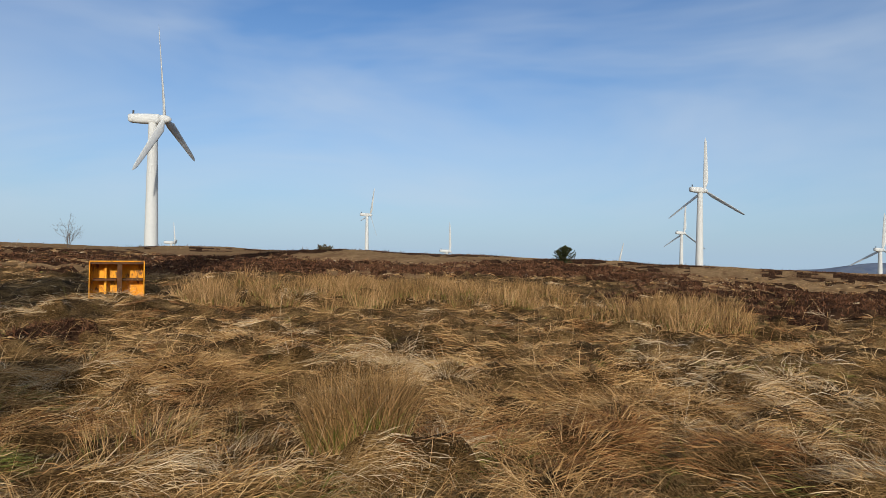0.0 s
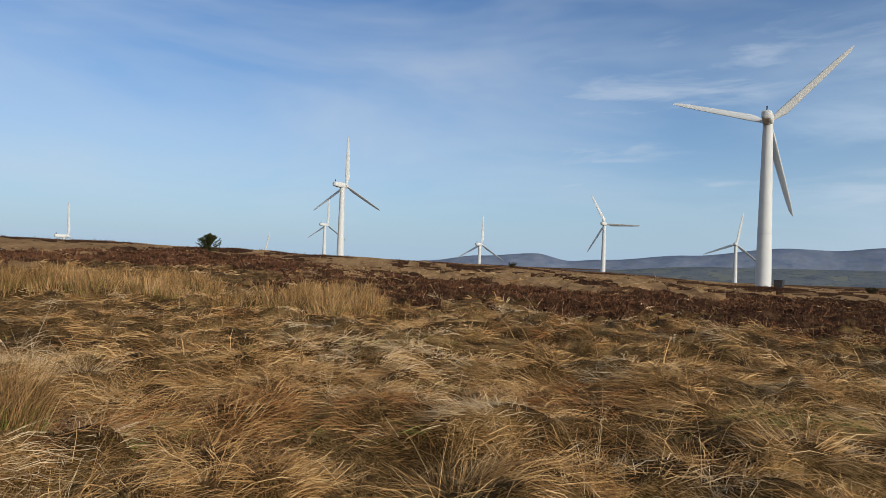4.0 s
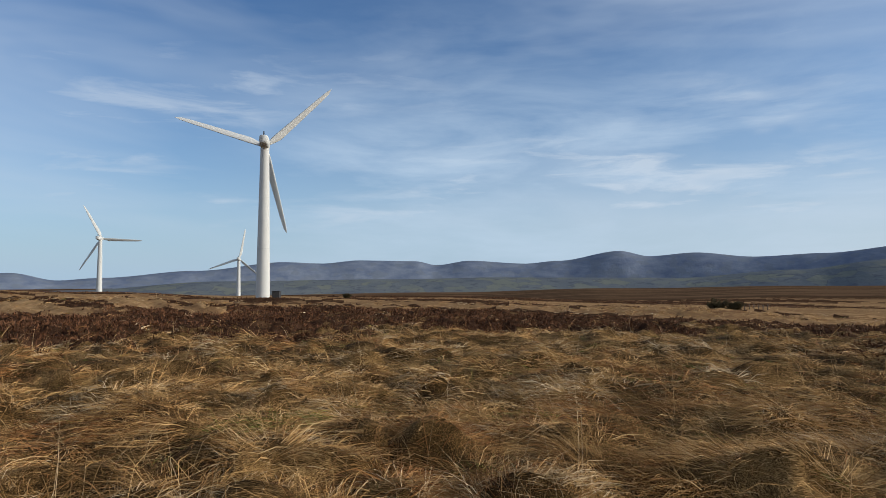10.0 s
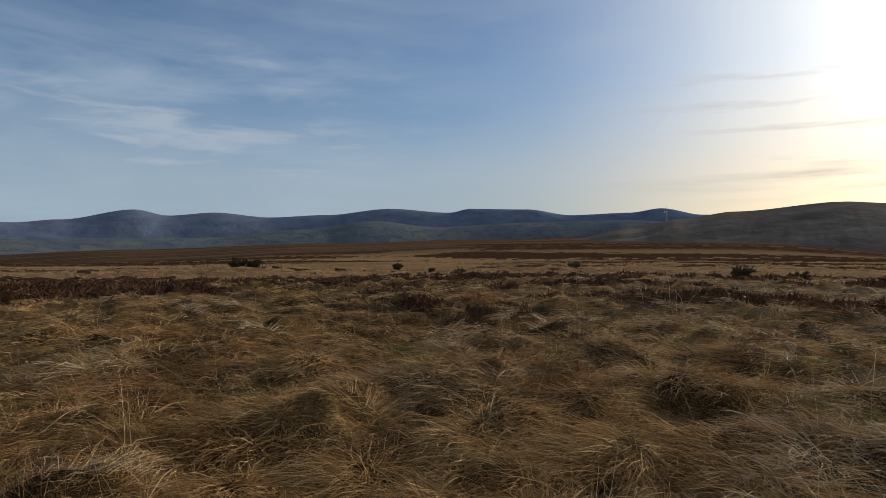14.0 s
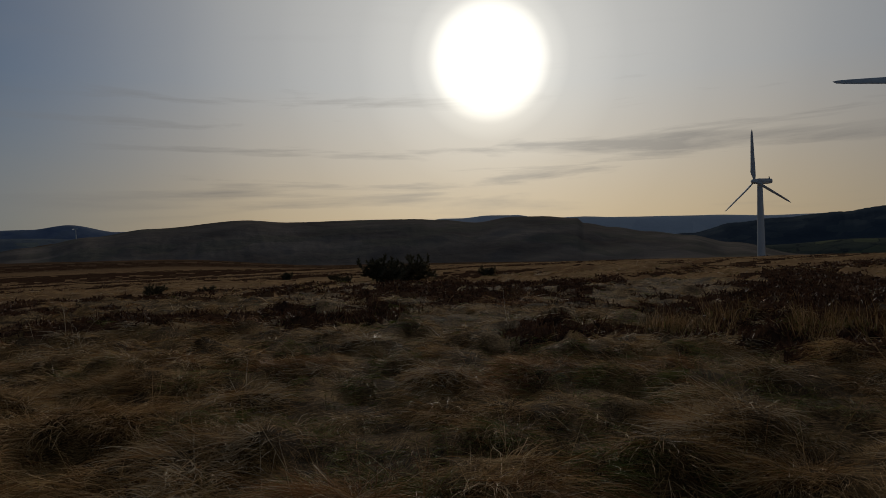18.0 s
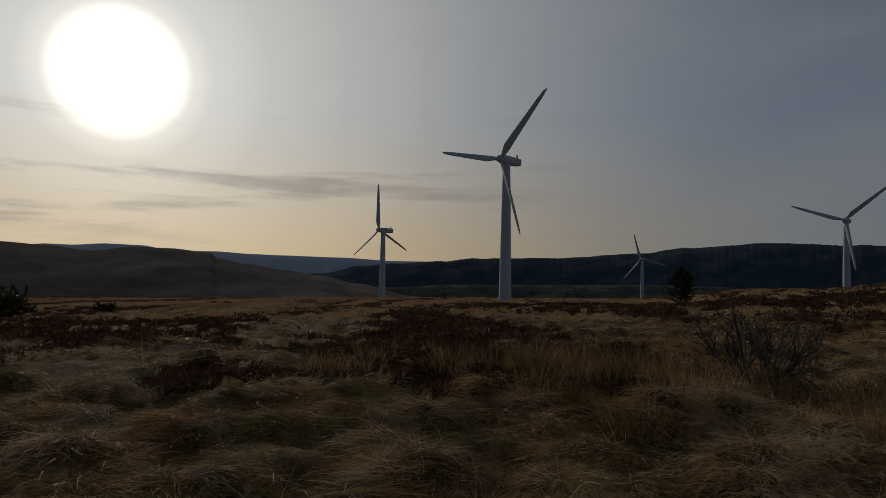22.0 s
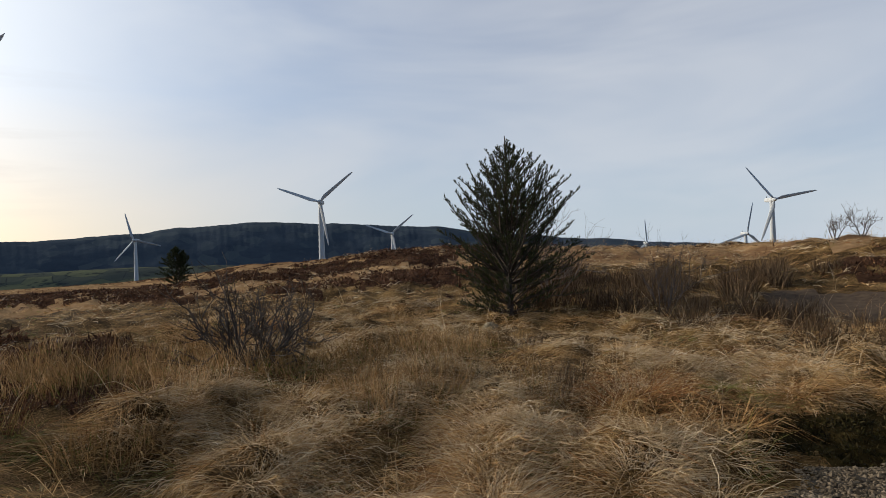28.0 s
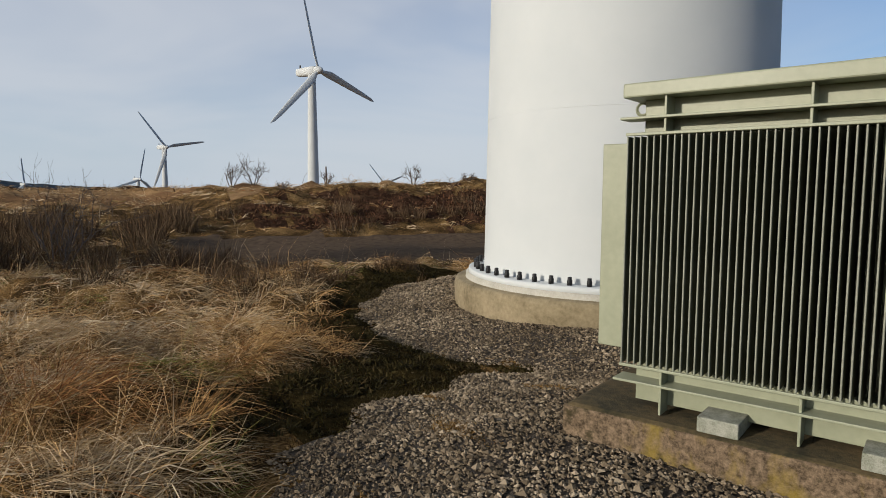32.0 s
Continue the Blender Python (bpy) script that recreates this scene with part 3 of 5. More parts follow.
def hill_range(name, label, distance, depth, table, material, foot=-80.0, rough=0.0, seed=1):
    """A long hill with the given skyline (azimuth, elevation in degrees), as a real mound seen from afar."""
    a0, a1 = table[0][0], table[-1][0]
    az = np.arange(a0, a1 + 0.01, 0.15)
    t = np.array(table, float)
    i = np.clip(np.searchsorted(t[:, 0], az, side="right") - 1, 0, len(t) - 2)
    f = (az - t[i, 0]) / (t[i + 1, 0] - t[i, 0])
    f = f * f * (3 - 2 * f)
    el = t[i, 1] * (1 - f) + t[i + 1, 1] * f
    crest = 1.5 + distance * np.tan(np.radians(el)) + rough * (wave(az, az * 0, 1.9, seed) + 0.8 * wave(az, az * 0, 0.7, seed + 1))
    steps = np.linspace(-1, 1, 61)
    rr = distance + steps[:, None] * depth + 0 * az
    up = np.cos(steps * math.pi / 2)[:, None] ** 1.3
    z = foot + (crest - foot) * up
    x, y = rr * np.sin(np.radians(az)), rr * np.cos(np.radians(az))
    fold = (0.35 if distance > 2000 else 1.0) * wave(x, y, distance * 0.07, seed + 2) + 0.6 * np.abs(wave(x, y, distance * 0.045, seed + 3)) + 0.3 * np.abs(wave(x, y, distance * 0.016, seed + 4))
    z = z + up * (1 - up) * distance * (0.0035 if distance > 2000 else 0.005) * fold
    me = mesh_of(name, np.stack([x, y, z], -1).reshape(-1, 3), sheet(len(steps), len(az), False)[:, ::-1], material)
    return tagged(new(name, me), label, "hill", kind="structure")


make_ground()
hill_range("mountain_range", "long range of rounded mountains on the horizon, blue-grey with haze", 4300, 450, [
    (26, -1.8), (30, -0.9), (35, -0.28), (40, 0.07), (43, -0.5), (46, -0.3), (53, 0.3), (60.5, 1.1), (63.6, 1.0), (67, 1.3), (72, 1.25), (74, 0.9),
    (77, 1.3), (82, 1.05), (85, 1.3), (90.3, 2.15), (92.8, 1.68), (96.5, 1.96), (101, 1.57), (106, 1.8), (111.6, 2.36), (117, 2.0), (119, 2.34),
    (124, 2.25), (128, 1.7), (133, 1.86), (135.6, 2.2), (139, 1.6), (146, 1.0)], HAZE_BLUE_HILL, -120)
hill_range("farmland_hill", "low farmland hills with hedged fields, blue-green with haze", 2700, 500, [
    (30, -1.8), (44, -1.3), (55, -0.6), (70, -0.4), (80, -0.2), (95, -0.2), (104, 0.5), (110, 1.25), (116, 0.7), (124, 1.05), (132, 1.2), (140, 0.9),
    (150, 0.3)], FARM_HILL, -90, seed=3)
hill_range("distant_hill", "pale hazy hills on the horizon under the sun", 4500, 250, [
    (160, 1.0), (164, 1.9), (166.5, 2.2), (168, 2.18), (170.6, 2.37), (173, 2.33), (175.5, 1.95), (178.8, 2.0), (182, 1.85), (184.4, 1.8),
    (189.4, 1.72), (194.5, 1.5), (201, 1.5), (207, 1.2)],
    HAZE_PALE_HILL, -60, seed=5)
hill_range("moorland_hill", "broad dark brown moorland hill", 1100, 520, [
    (128, -0.4), (133, 0.5), (137, 1.2), (141.4, 1.79), (149, 2.38), (152.6, 2.14), (160, 2.22), (163.5, 2.2), (166.4, 2.05), (169.4, 1.74), (172.7, 2.15), (175.2, 2.12),
    (178.4, 1.85), (179.1, 1.38), (181.6, 0.95), (184.5, 0.5), (187.7, 0.1), (191, -0.6), (196, -1.6), (200, -2.2)], HEATH_HILL, -40, seed=7)
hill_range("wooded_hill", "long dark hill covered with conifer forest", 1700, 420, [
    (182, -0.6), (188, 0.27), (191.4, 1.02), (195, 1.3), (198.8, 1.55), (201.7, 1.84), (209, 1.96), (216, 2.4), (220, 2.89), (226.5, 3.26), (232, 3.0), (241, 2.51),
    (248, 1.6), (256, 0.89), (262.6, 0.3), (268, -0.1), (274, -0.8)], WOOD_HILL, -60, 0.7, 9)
hill_range("valley_field", "green and brown fields at the foot of a wooded hill", 1150, 180, [
    (186, -2.4), (194, -0.9), (200, -0.55), (208, -0.45), (216, -0.3), (222, -0.35), (228, -0.7), (236, -1.6)], FIELD, -60, 0.0, 13)

# ---- wind turbines ----


def part(name, data, material, parent, label="", m=None):
    """One mesh object under a thing or a part; data is a bmesh or a mesh."""
    if isinstance(data, bmesh.types.BMesh):
        me = bpy.data.meshes.new(name)
        data.to_mesh(me)
        data.free()
        me.materials.append(material)
    else:
        me = data
    ob = new(name, me)
    ob.parent = parent
    if m is not None:
        ob.matrix_basis = m
    if label:
        tagged(ob, label)
    return ob


def thing(name, m, label, category, group="", kind=""):
    ob = new(name)
    ob.empty_display_size = 0.1
    ob.matrix_basis = m
    return tagged(ob, label, category, group, kind)


def lathe(profile, count=32, caps=True):
    """A turned solid about z from rows of radius, height."""
    bm = bmesh.new()
    rings = [[bm.verts.new((r * math.cos(6.28318 * i / count), r * math.sin(6.28318 * i / count), z)) for i in range(count)] for r, z in profile]
    for a, b in zip(rings, rings[1:]):
        for i in range(count):
            bm.faces.new((a[i], a[(i + 1) % count], b[(i + 1) % count], b[i])).smooth = True
    if caps:
        bm.faces.new(rings[0][::-1])
        bm.faces.new(rings[-1])
    return bm


def box(x, y, z, bevel=0.0, at=(0, 0, 0), segments=2):
    bm = bmesh.new()
    bmesh.ops.create_cube(bm, size=1.0, matrix=Matrix.Translation(at) @ Matrix.Diagonal((x, y, z, 1)))
    if bevel:
        bmesh.ops.bevel(bm, geom=bm.edges[:], offset=bevel, segments=segments, affect="EDGES", profile=0.5)
    return bm


def as_mesh(name, bm, material, smooth_faces=False):
    me = bpy.data.meshes.new(name)
    bm.to_mesh(me)
    bm.free()
    me.materials.append(material)
    if smooth_faces:
        me.polygons.foreach_set("use_smooth", np.full(len(me.polygons), True))
    return me


HUB_H, BLADE = 35.0, 20.5


def blade_mesh():
    """A tapered, twisted blade along +z with a round root; the rotor's axis is +y."""
    bm = bmesh.new()
    rows = []
    for s in (0.6, 1.2, 2.2, 3.6, 5.0, 8.0, 11.0, 14.0, 17.0, 19.3, 20.2, 20.5):
        root = max(0.0, 1 - (s - 0.6) / 2.8)
        chord = 0.75 * root + (1 - root) * (1.95 - 1.1 * (s - 3.0) / 17.0)
        if s > 19:
            chord *= max(0.12, 1 - (s - 19.0) / 1.7)
        thick = 0.75 * root + (1 - root) * chord * (0.24 - 0.005 * s)
        twist = radians(24 + 12 * (1 - s / 20.5) ** 1.5)
        ring = []
        for i in range(10):
            a = 6.28318 * i / 10
            u, v = chord * (0.5 * math.cos(a) + 0.18 * (1 - root)), 0.5 * thick * math.sin(a)
            ring.append(bm.verts.new((u * math.cos(twist) - v * math.sin(twist), u * math.sin(twist) + v * math.cos(twist), s)))
        rows.append(ring)
    for a, b in zip(rows, rows[1:]):
        for i in range(10):
            bm.faces.new((a[i], a[(i + 1) % 10], b[(i + 1) % 10], b[i]))
    bm.faces.new(rows[0][::-1])
    bm.faces.new(rows[-1])
    return as_mesh("blade", bm, WHITE, True)


def nacelle_mesh():
    """A long rounded housing along y, its nose towards +y."""
    bm = bmesh.new()
    rows = []
    for y, w, h, dz in ((-5.3, 0.75, 0.75, 0.2), (-5.0, 0.95, 0.95, 0.12), (-3.0, 1.05, 1.08, 0.05), (0.0, 1.1, 1.15, 0.0), (1.3, 1.0, 1.1, 0.0), (1.6, 0.8, 0.9, 0.0)):
        ring = []
        for i in range(16):
            a = 6.28318 * i / 16
            c, s = math.cos(a), math.sin(a)
            ring.append(bm.verts.new((w * math.copysign(abs(c) ** 0.6, c), y, dz + h * math.copysign(abs(s) ** 0.6, s))))
        rows.append(ring)
    for a, b in zip(rows, rows[1:]):
        for i in range(16):
            bm.faces.new((a[i], b[i], b[(i + 1) % 16], a[(i + 1) % 16]))
    bm.faces.new(rows[0])
    bm.faces.new(rows[-1][::-1])
    return as_mesh("nacelle", bm, WHITE, True)


BASE_R, TOP_R = 1.56, 0.95


JOINTS = [(0.0, BASE_R), (11.4, BASE_R - 0.19), (22.9, BASE_R - 0.39), (34.0, TOP_R)]
MESH_CANS = [as_mesh("tower_section", lathe([a[::-1], b[::-1]], 48, False), WHITE) for a, b in zip(JOINTS, JOINTS[1:])]
MESH_COLLARS = [as_mesh("collar", lathe([(r - 0.1, z - 0.05), (r + 0.02, z - 0.05), (r + 0.02, z + 0.05), (r - 0.1, z + 0.05)], 48, False), WHITE)
                for z, r in JOINTS[1:]]
MESH_BLADE, MESH_NACELLE = blade_mesh(), nacelle_mesh()
MESH_SPINNER = as_mesh("spinner", lathe([(0.95, 0), (1.0, 0.5), (0.95, 1.2), (0.7, 1.9), (0.35, 2.3), (0.05, 2.42)], 20), WHITE)
MESH_VANE = as_mesh("wind_vane", box(0.25, 0.35, 0.9, 0.04), GREY_DARK)
WIND = 62.0


def turbine(x, y, hub_z, phase, label, group="turbines on the moor", wind=WIND):
    """A three-bladed turbine; phase turns its rotor, in degrees clockwise as seen from behind."""
    t = thing("wind_turbine", pose(x, y, hub_z - HUB_H, 0, 0, -wind), label, "wind turbine", group)
    for can in MESH_CANS:
        part("tower_section", can, None, t)
    for collar in MESH_COLLARS:
        part("collar", collar, None, t)
    top = part("nacelle", MESH_NACELLE, None, t, m=pose(0, 0, HUB_H))
    part("wind_vane", MESH_VANE, None, top, "small dark wind vane", m=pose(0, -4.4, 1.5))
    part("spinner", MESH_SPINNER, None, t, m=pose(0, 1.62, HUB_H, -90, 0, 0))
    for i in range(3):
        part("blade", MESH_BLADE, None, t, m=pose(0, 2.5, HUB_H) @ pose(0, 0, 0, 0, phase + 120 * i, 0))
    return t

for tx, ty, tz, turn in TURBINES:
    turbine(tx, ty, tz, turn, "white three-bladed wind turbine standing on the moor", wind=88.0 if turn == 11 else WIND)

# ---- the tower close by ----


def near_tower():
    t = turbine(TOWER[0], TOWER[1], 35.58, 30, "white wind turbine tower bolted to a round concrete plinth", "near turbine")
    part("flange", lathe([(1.54, -0.06), (1.735, -0.06), (1.735, -0.005), (1.72, 0.0), (1.54, 0.0)], 72, False), WHITE, t)
    part("seam", lathe([(BASE_R - 0.0279, 1.64), (BASE_R - 0.0262, 1.641), (BASE_R - 0.0263, 1.645), (BASE_R - 0.0280, 1.646)], 64, False), WHITE, t)
    me = as_mesh("bolt", lathe([(0.026, 0), (0.026, 0.046), (0.021, 0.05), (0.021, 0.074), (0.017, 0.078)], 8), BOLT)
    for i in range(56):
        a = 6.28318 * i / 56
        part("bolt", me, None, t, m=pose(1.655 * math.cos(a), 1.655 * math.sin(a), 0.0))
    p = thing("concrete_plinth", pose(TOWER[0], TOWER[1], 0), "round weathered concrete plinth under a turbine tower", "plinth")
    part("slab", lathe([(1.89, -0.2), (1.90, 0.40), (1.885, 0.455), (1.85, 0.47), (0.5, 0.47)], 72), CONCRETE, p)
    part("grout_ring", lathe([(1.775, 0.46), (1.765, 0.525), (1.5, 0.525)], 72, False), CONCRETE_NEW, p, "pale grout ring")


near_tower()


def transformer():
    """An oil transformer with banks of cooling fins, on blocks on a concrete pad."""
    base = pose(-4.3, -0.2, 0, 0, 0, 27.1)
    pad = thing("concrete_pad", base, "mossy concrete pad edged with lichen under a transformer", "concrete pad")
    part("slab", box(2.35, 1.45, 0.42, 0.03, (0.93, 0.645, 0.20)), PAD_TOP, pad)
    part("front_edge", box(2.356, 0.03, 0.405, 0.008, (0.93, -0.067, 0.195)), LICHEN, pad, "lichen-blotched front edge")
    part("side_edge", box(0.03, 1.38, 0.405, 0.008, (-0.232, 0.65, 0.195)), LICHEN, pad, "lichen-blotched side edge")
    for x in (0.47, 1.07, 1.62):
        for y in (0.12, 0.85):
            b = thing("concrete_block", base @ pose(x, y, 0.41), "pale concrete block propping up a transformer", "block", "blocks under the transformer")
            part("block", box(0.17, 0.36, 0.068, 0.005, (0, 0, 0.034)), BLOCK, b)
    t = thing("transformer", base, "sage-green outdoor transformer with upright cooling fins", "transformer")
    part("tank", box(1.72, 0.80, 1.39, 0.006, (0.89, 0.62, 1.185)), GREEN, t)
    part("upper_wall", box(1.72, 0.14, 0.165, 0.004, (0.905, 0.185, 1.793)), GREEN, t)
    part("lower_wall", box(1.72, 0.14, 0.185, 0.004, (0.905, 0.175, 0.535)), GREEN, t)
    part("cover", box(1.85, 1.08, 0.066, 0.008, (0.905, 0.54, 1.908)), GREEN, t)
    for z in (1.783, 0.553):
        part("rail", box(1.84, 0.125, 0.012, 0.003, (0.89, 0.062, z)), GREEN, t)
    for z, h in ((1.709, 0.014), (0.630, 0.014)):
        part("fin_strip", box(1.80, 0.014, h, 0.003, (0.90, 0.004, z)), GREEN, t)
    for x in (0.175, 0.745, 1.315, 1.70):
        part("upper_rib", box(0.012, 0.105, 0.16, 0.003, (x, 0.066, 1.795)), GREEN, t)
        part("lower_rib", box(0.012, 0.095, 0.20, 0.003, (x + 0.02, 0.062, 0.515)), GREEN, t)
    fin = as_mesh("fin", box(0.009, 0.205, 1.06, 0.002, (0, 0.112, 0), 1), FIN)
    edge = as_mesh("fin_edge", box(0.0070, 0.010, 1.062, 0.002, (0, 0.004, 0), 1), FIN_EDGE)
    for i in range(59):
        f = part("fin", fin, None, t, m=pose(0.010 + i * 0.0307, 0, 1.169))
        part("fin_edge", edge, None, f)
    side = as_mesh("side_fin", box(0.26, 0.012, 1.05, 0.004, (0, 0, 0), 1), GREEN)
    for i in range(12):
        part("side_fin", side, None, t, m=pose(-0.10, 0.27 + i * 0.058, 1.165))
        part("side_fin", side, None, t, m=pose(1.865, 0.27 + i * 0.058, 1.165))
    ring = bmesh.new()
    rows = []
    for i in range(16):
        a = 6.28318 * i / 16
        rows.append([ring.verts.new(((0.03 + 0.008 * math.cos(b)) * math.cos(a), 0.008 * math.sin(b), (0.03 + 0.008 * math.cos(b)) * math.sin(a)))
                     for b in (0, 1.57, 3.14, 4.71)])
    for i in range(16):
        for j in range(4):
            ring.faces.new((rows[i][j], rows[i][(j + 1) % 4], rows[(i + 1) % 16][(j + 1) % 4], rows[(i + 1) % 16][j]))
    part("lifting_eye", ring, GREEN, t, m=pose(0.0, 0.20, 1.845))


transformer()


def yellow_bin():
    """A steel box lying open towards the camera, with a cross of ribs inside."""
    b = thing("steel_bin", pose(-7.3, 14.1, float(land_z(-7.3, 14.1)) + 0.17, 0, 0, 27), "battered yellow steel bin lying on its side, rust inside", "steel bin")
    w, h, d, t = 1.12, 0.84, 0.55, 0.02
    part("back", box(w, t, h, 0.008, (0, d, h / 2)), YELLOW, b)
    part("top", box(w, d, t, 0.008, (0, d / 2, h - t / 2)), YELLOW, b)
    part("bottom", box(w, d, t, 0.008, (0, d / 2, t / 2)), YELLOW, b)
    for s in (-1, 1):
        part("side", box(t, d, h, 0.008, (s * (w - t) / 2, d / 2, h / 2)), YELLOW, b)
    part("divider", box(0.10, 0.30, h - 0.05, 0.01, (0.05, 0.17, h / 2)), RUSTY, b, "rusty middle post")
    for s in (-1, 1):
        part("shelf", box(w / 2 - 0.09, 0.36, 0.05, 0.008, (s * w / 4 + 0.03, 0.34, h * 0.49)), RUSTY, b, "rusty shelf rib")
    part("post", box(0.05, 0.2, h - 0.08, 0.01, (-0.24, 0.42, h / 2)), YELLOW, b)
    part("rim", box(w - 0.05, 0.06, 0.05, 0.01, (0, 0.04, h - 0.05)), RUSTY, b, "rust-streaked rim")


yellow_bin()


def switch_box(x, y):
    z = float(land_z(x, y))
    b = thing("switch_cabinet", pose(x, y, z - 0.1, 0, 0, 20), "small dark green cabinet beside a turbine tower", "cabinet")
    part("body", box(2.2, 1.6, 1.7, 0.05, (0, 0, 0.85)), GREY_DARK, b)
    part("roof", box(2.4, 1.8, 0.12, 0.03, (0, 0, 1.76)), GREY_DARK, b)


switch_box(128.6, 74.5)

# ---- trees and shrubs ----


class Twigs:
    """Collects tapered tubes and small leaves into two meshes."""

    def __init__(self, seed):
        self.rng = np.random.RandomState(seed)
        self.v, self.f, self.leaf_v, self.leaf_f = [], [], [], []
        self.n = self.m = 0

    def tube(self, points, r0, r1, sides=4):
        points = np.asarray(points, float)
        k = len(points)
        ways = np.gradient(points, axis=0)
        ways /= np.linalg.norm(ways, axis=1)[:, None] + 1e-9
        a = np.cross(ways, (0.3, 0.2, 1.0))
        a /= np.linalg.norm(a, axis=1)[:, None] + 1e-9
        b = np.cross(ways, a)
        t = np.arange(sides) * 6.28318 / sides
        r = np.linspace(r0, r1, k)[:, None, None]
        ring = points[:, None] + r * (np.cos(t)[None, :, None] * a[:, None] + np.sin(t)[None, :, None] * b[:, None])
        self.v.append(ring.reshape(-1, 3))
        self.f.append(sheet(k, sides, True) + self.n)
        self.n += k * sides

    def needles(self, points, count, length, width, spread=0.9):
        """Short flat needles along a line, standing out from it and leaning forward."""
        rng, points = self.rng, np.asarray(points, float)
        s = rng.rand(count) * (len(points) - 1)
        i = np.minimum(s.astype(int), len(points) - 2)
        f = (s - i)[:, None]
        root = points[i] * (1 - f) + points[i + 1] * f
        way = points[i + 1] - points[i]
        way /= np.linalg.norm(way, axis=1)[:, None] + 1e-9
        out = rng.normal(size=(count, 3))
        tip = way * 0.6 + spread * out / np.linalg.norm(out, axis=1)[:, None]
        side = np.cross(tip, rng.normal(size=(count, 3)))
        side *= (width / 2) / (np.linalg.norm(side, axis=1)[:, None] + 1e-9)
        tip = root + tip * length * (0.6 + 0.6 * rng.rand(count))[:, None]
        self.leaf_v.append(np.stack([root - side, root + side, tip], 1).reshape(-1, 3))
        self.leaf_f.append(np.arange(count * 3).reshape(-1, 3) + self.m)
        self.m += count * 3

    def bend(self, root, way, length, steps=4, lift=0.0, wobble=0.12):
        """A wavering line from root along way."""
        pts, p, w = [np.array(root, float)], np.array(root, float), np.array(way, float)
        for _ in range(steps):
            w = w + self.rng.normal(size=3) * wobble + (0, 0, lift)
            w /= np.linalg.norm(w)
            p = p + w * length / steps
            pts.append(p)
        return np.array(pts), w

    def wood(self, name, material):
        return mesh_of(name, np.concatenate(self.v), np.concatenate(self.f), material)

    def leaves(self, name, material):
        return mesh_of(name, np.concatenate(self.leaf_v), np.concatenate(self.leaf_f), material, False)


def spruce(x, y, height, spread, seed, label, lean=0.0, fine=1.0, coarse=1.0):
    t = thing("spruce_tree", pose(x, y, float(land_z(x, y)) - 0.05), label, "tree")
    k = Twigs(seed)
    trunk = np.array([(0.015 * math.sin(h * 2.1), 0.01 * math.cos(h * 1.7), h) for h in np.linspace(0, height, 14)])
    k.tube(trunk, 0.075 * height / 4, 0.008, 8)
    part("trunk", k.wood("trunk", BARK), None, t)
    k.needles(trunk[9:], int(220 * fine), 0.034 * coarse, 0.010 * coarse)
    k.v, k.f, k.n = [], [], 0
    rng = k.rng
    h = 0.07 * height
    while h < height * 0.95:
        u = h / height
        reach = spread * float(np.interp(u, (0.05, 0.15, 0.27, 0.40, 0.55, 0.70, 0.85, 0.96), (0.66, 0.95, 1.04, 0.94, 0.74, 0.50, 0.25, 0.07)))
        for j in range((15 if u < 0.6 else 10 if u < 0.8 else 6) if fine > 1 else 8):
            a = rng.rand() * 6.283
            up = radians((10 + 82 * u if u < 0.3 else 33 + 9 * u) + rng.normal() * 8)
            long = max(0.10, reach * ((0.60 if u < 0.5 else 0.72) + (0.55 if u < 0.5 else 0.3) * rng.rand())) * (1 + lean * math.cos(a - 2.04)) / math.cos(up)
            way = (math.cos(a) * math.cos(up), math.sin(a) * math.cos(up), math.sin(up))
            if fine > 1:
                k.v, k.f, k.n = [], [], 0
            line, _ = k.bend((0, 0, h), way, long, 6, 0.05, 0.10)
            # shorten what would stand out over the crown's rounded top
            while line[-1][2] > height * float(np.interp(math.hypot(line[-1][0], line[-1][1]) / (1.12 * spread), (0.0, 0.1, 0.4, 0.65, 0.88, 1.04), (0.99, 0.94, 0.88, 0.81, 0.71, 0.54))) and long > 0.08:
                line, long = line[0] + (line - line[0]) * 0.93, long * 0.93
            k.tube(line, 0.011 * long + 0.003, 0.003, 4)
            k.needles(line[5:], int(110 * long * fine / 3), 0.034 * coarse, 0.010 * coarse / fine ** 0.5)
            side = 0.28 * long
            while side < long:
                i = min(int(side / long * 6), 5)
                d = line[i + 1] - line[i]
                d /= np.linalg.norm(d)
                flat, over = np.cross(d, (0, 0, 1)), np.cross(np.cross(d, (0, 0, 1)), d)
                for turn in (0.35 + 0.5 * rng.normal(), 2.8 + 0.5 * rng.normal()):
                    across = flat * math.cos(turn) + over * math.sin(turn)
                    w = d * 0.70 + across * (0.50 + 0.35 * rng.rand())
                    tl = (0.07 + 0.14 * (long - side)) * (0.55 + 0.8 * rng.rand())
                    twig, _ = k.bend(line[i] + d * (side - i * long / 6), w / np.linalg.norm(w), tl, 3, 0.10, 0.10)
                    k.tube(twig, 0.0045, 0.002, 3)
                    tip = 1.0 if side > 0.5 * long or u < 0.3 else 0.6
                    k.needles(twig[1:], int((22 + 130 * tl) * fine * tip), 0.031 * coarse, 0.008 * coarse / fine ** 0.5)
                side += 0.105 / fine ** 0.5 * (0.6 + 0.8 * rng.rand())
            if fine > 1:
                part("branch", k.wood("branch", BARK), None, t)
        h += 0.20 * height / 4.2 * (0.8 + 0.4 * rng.rand())
    if fine <= 1:
        part("branch", k.wood("branch", BARK), None, t)
    part("crown", k.leaves("crown", NEEDLE), None, t, "dark green needles")
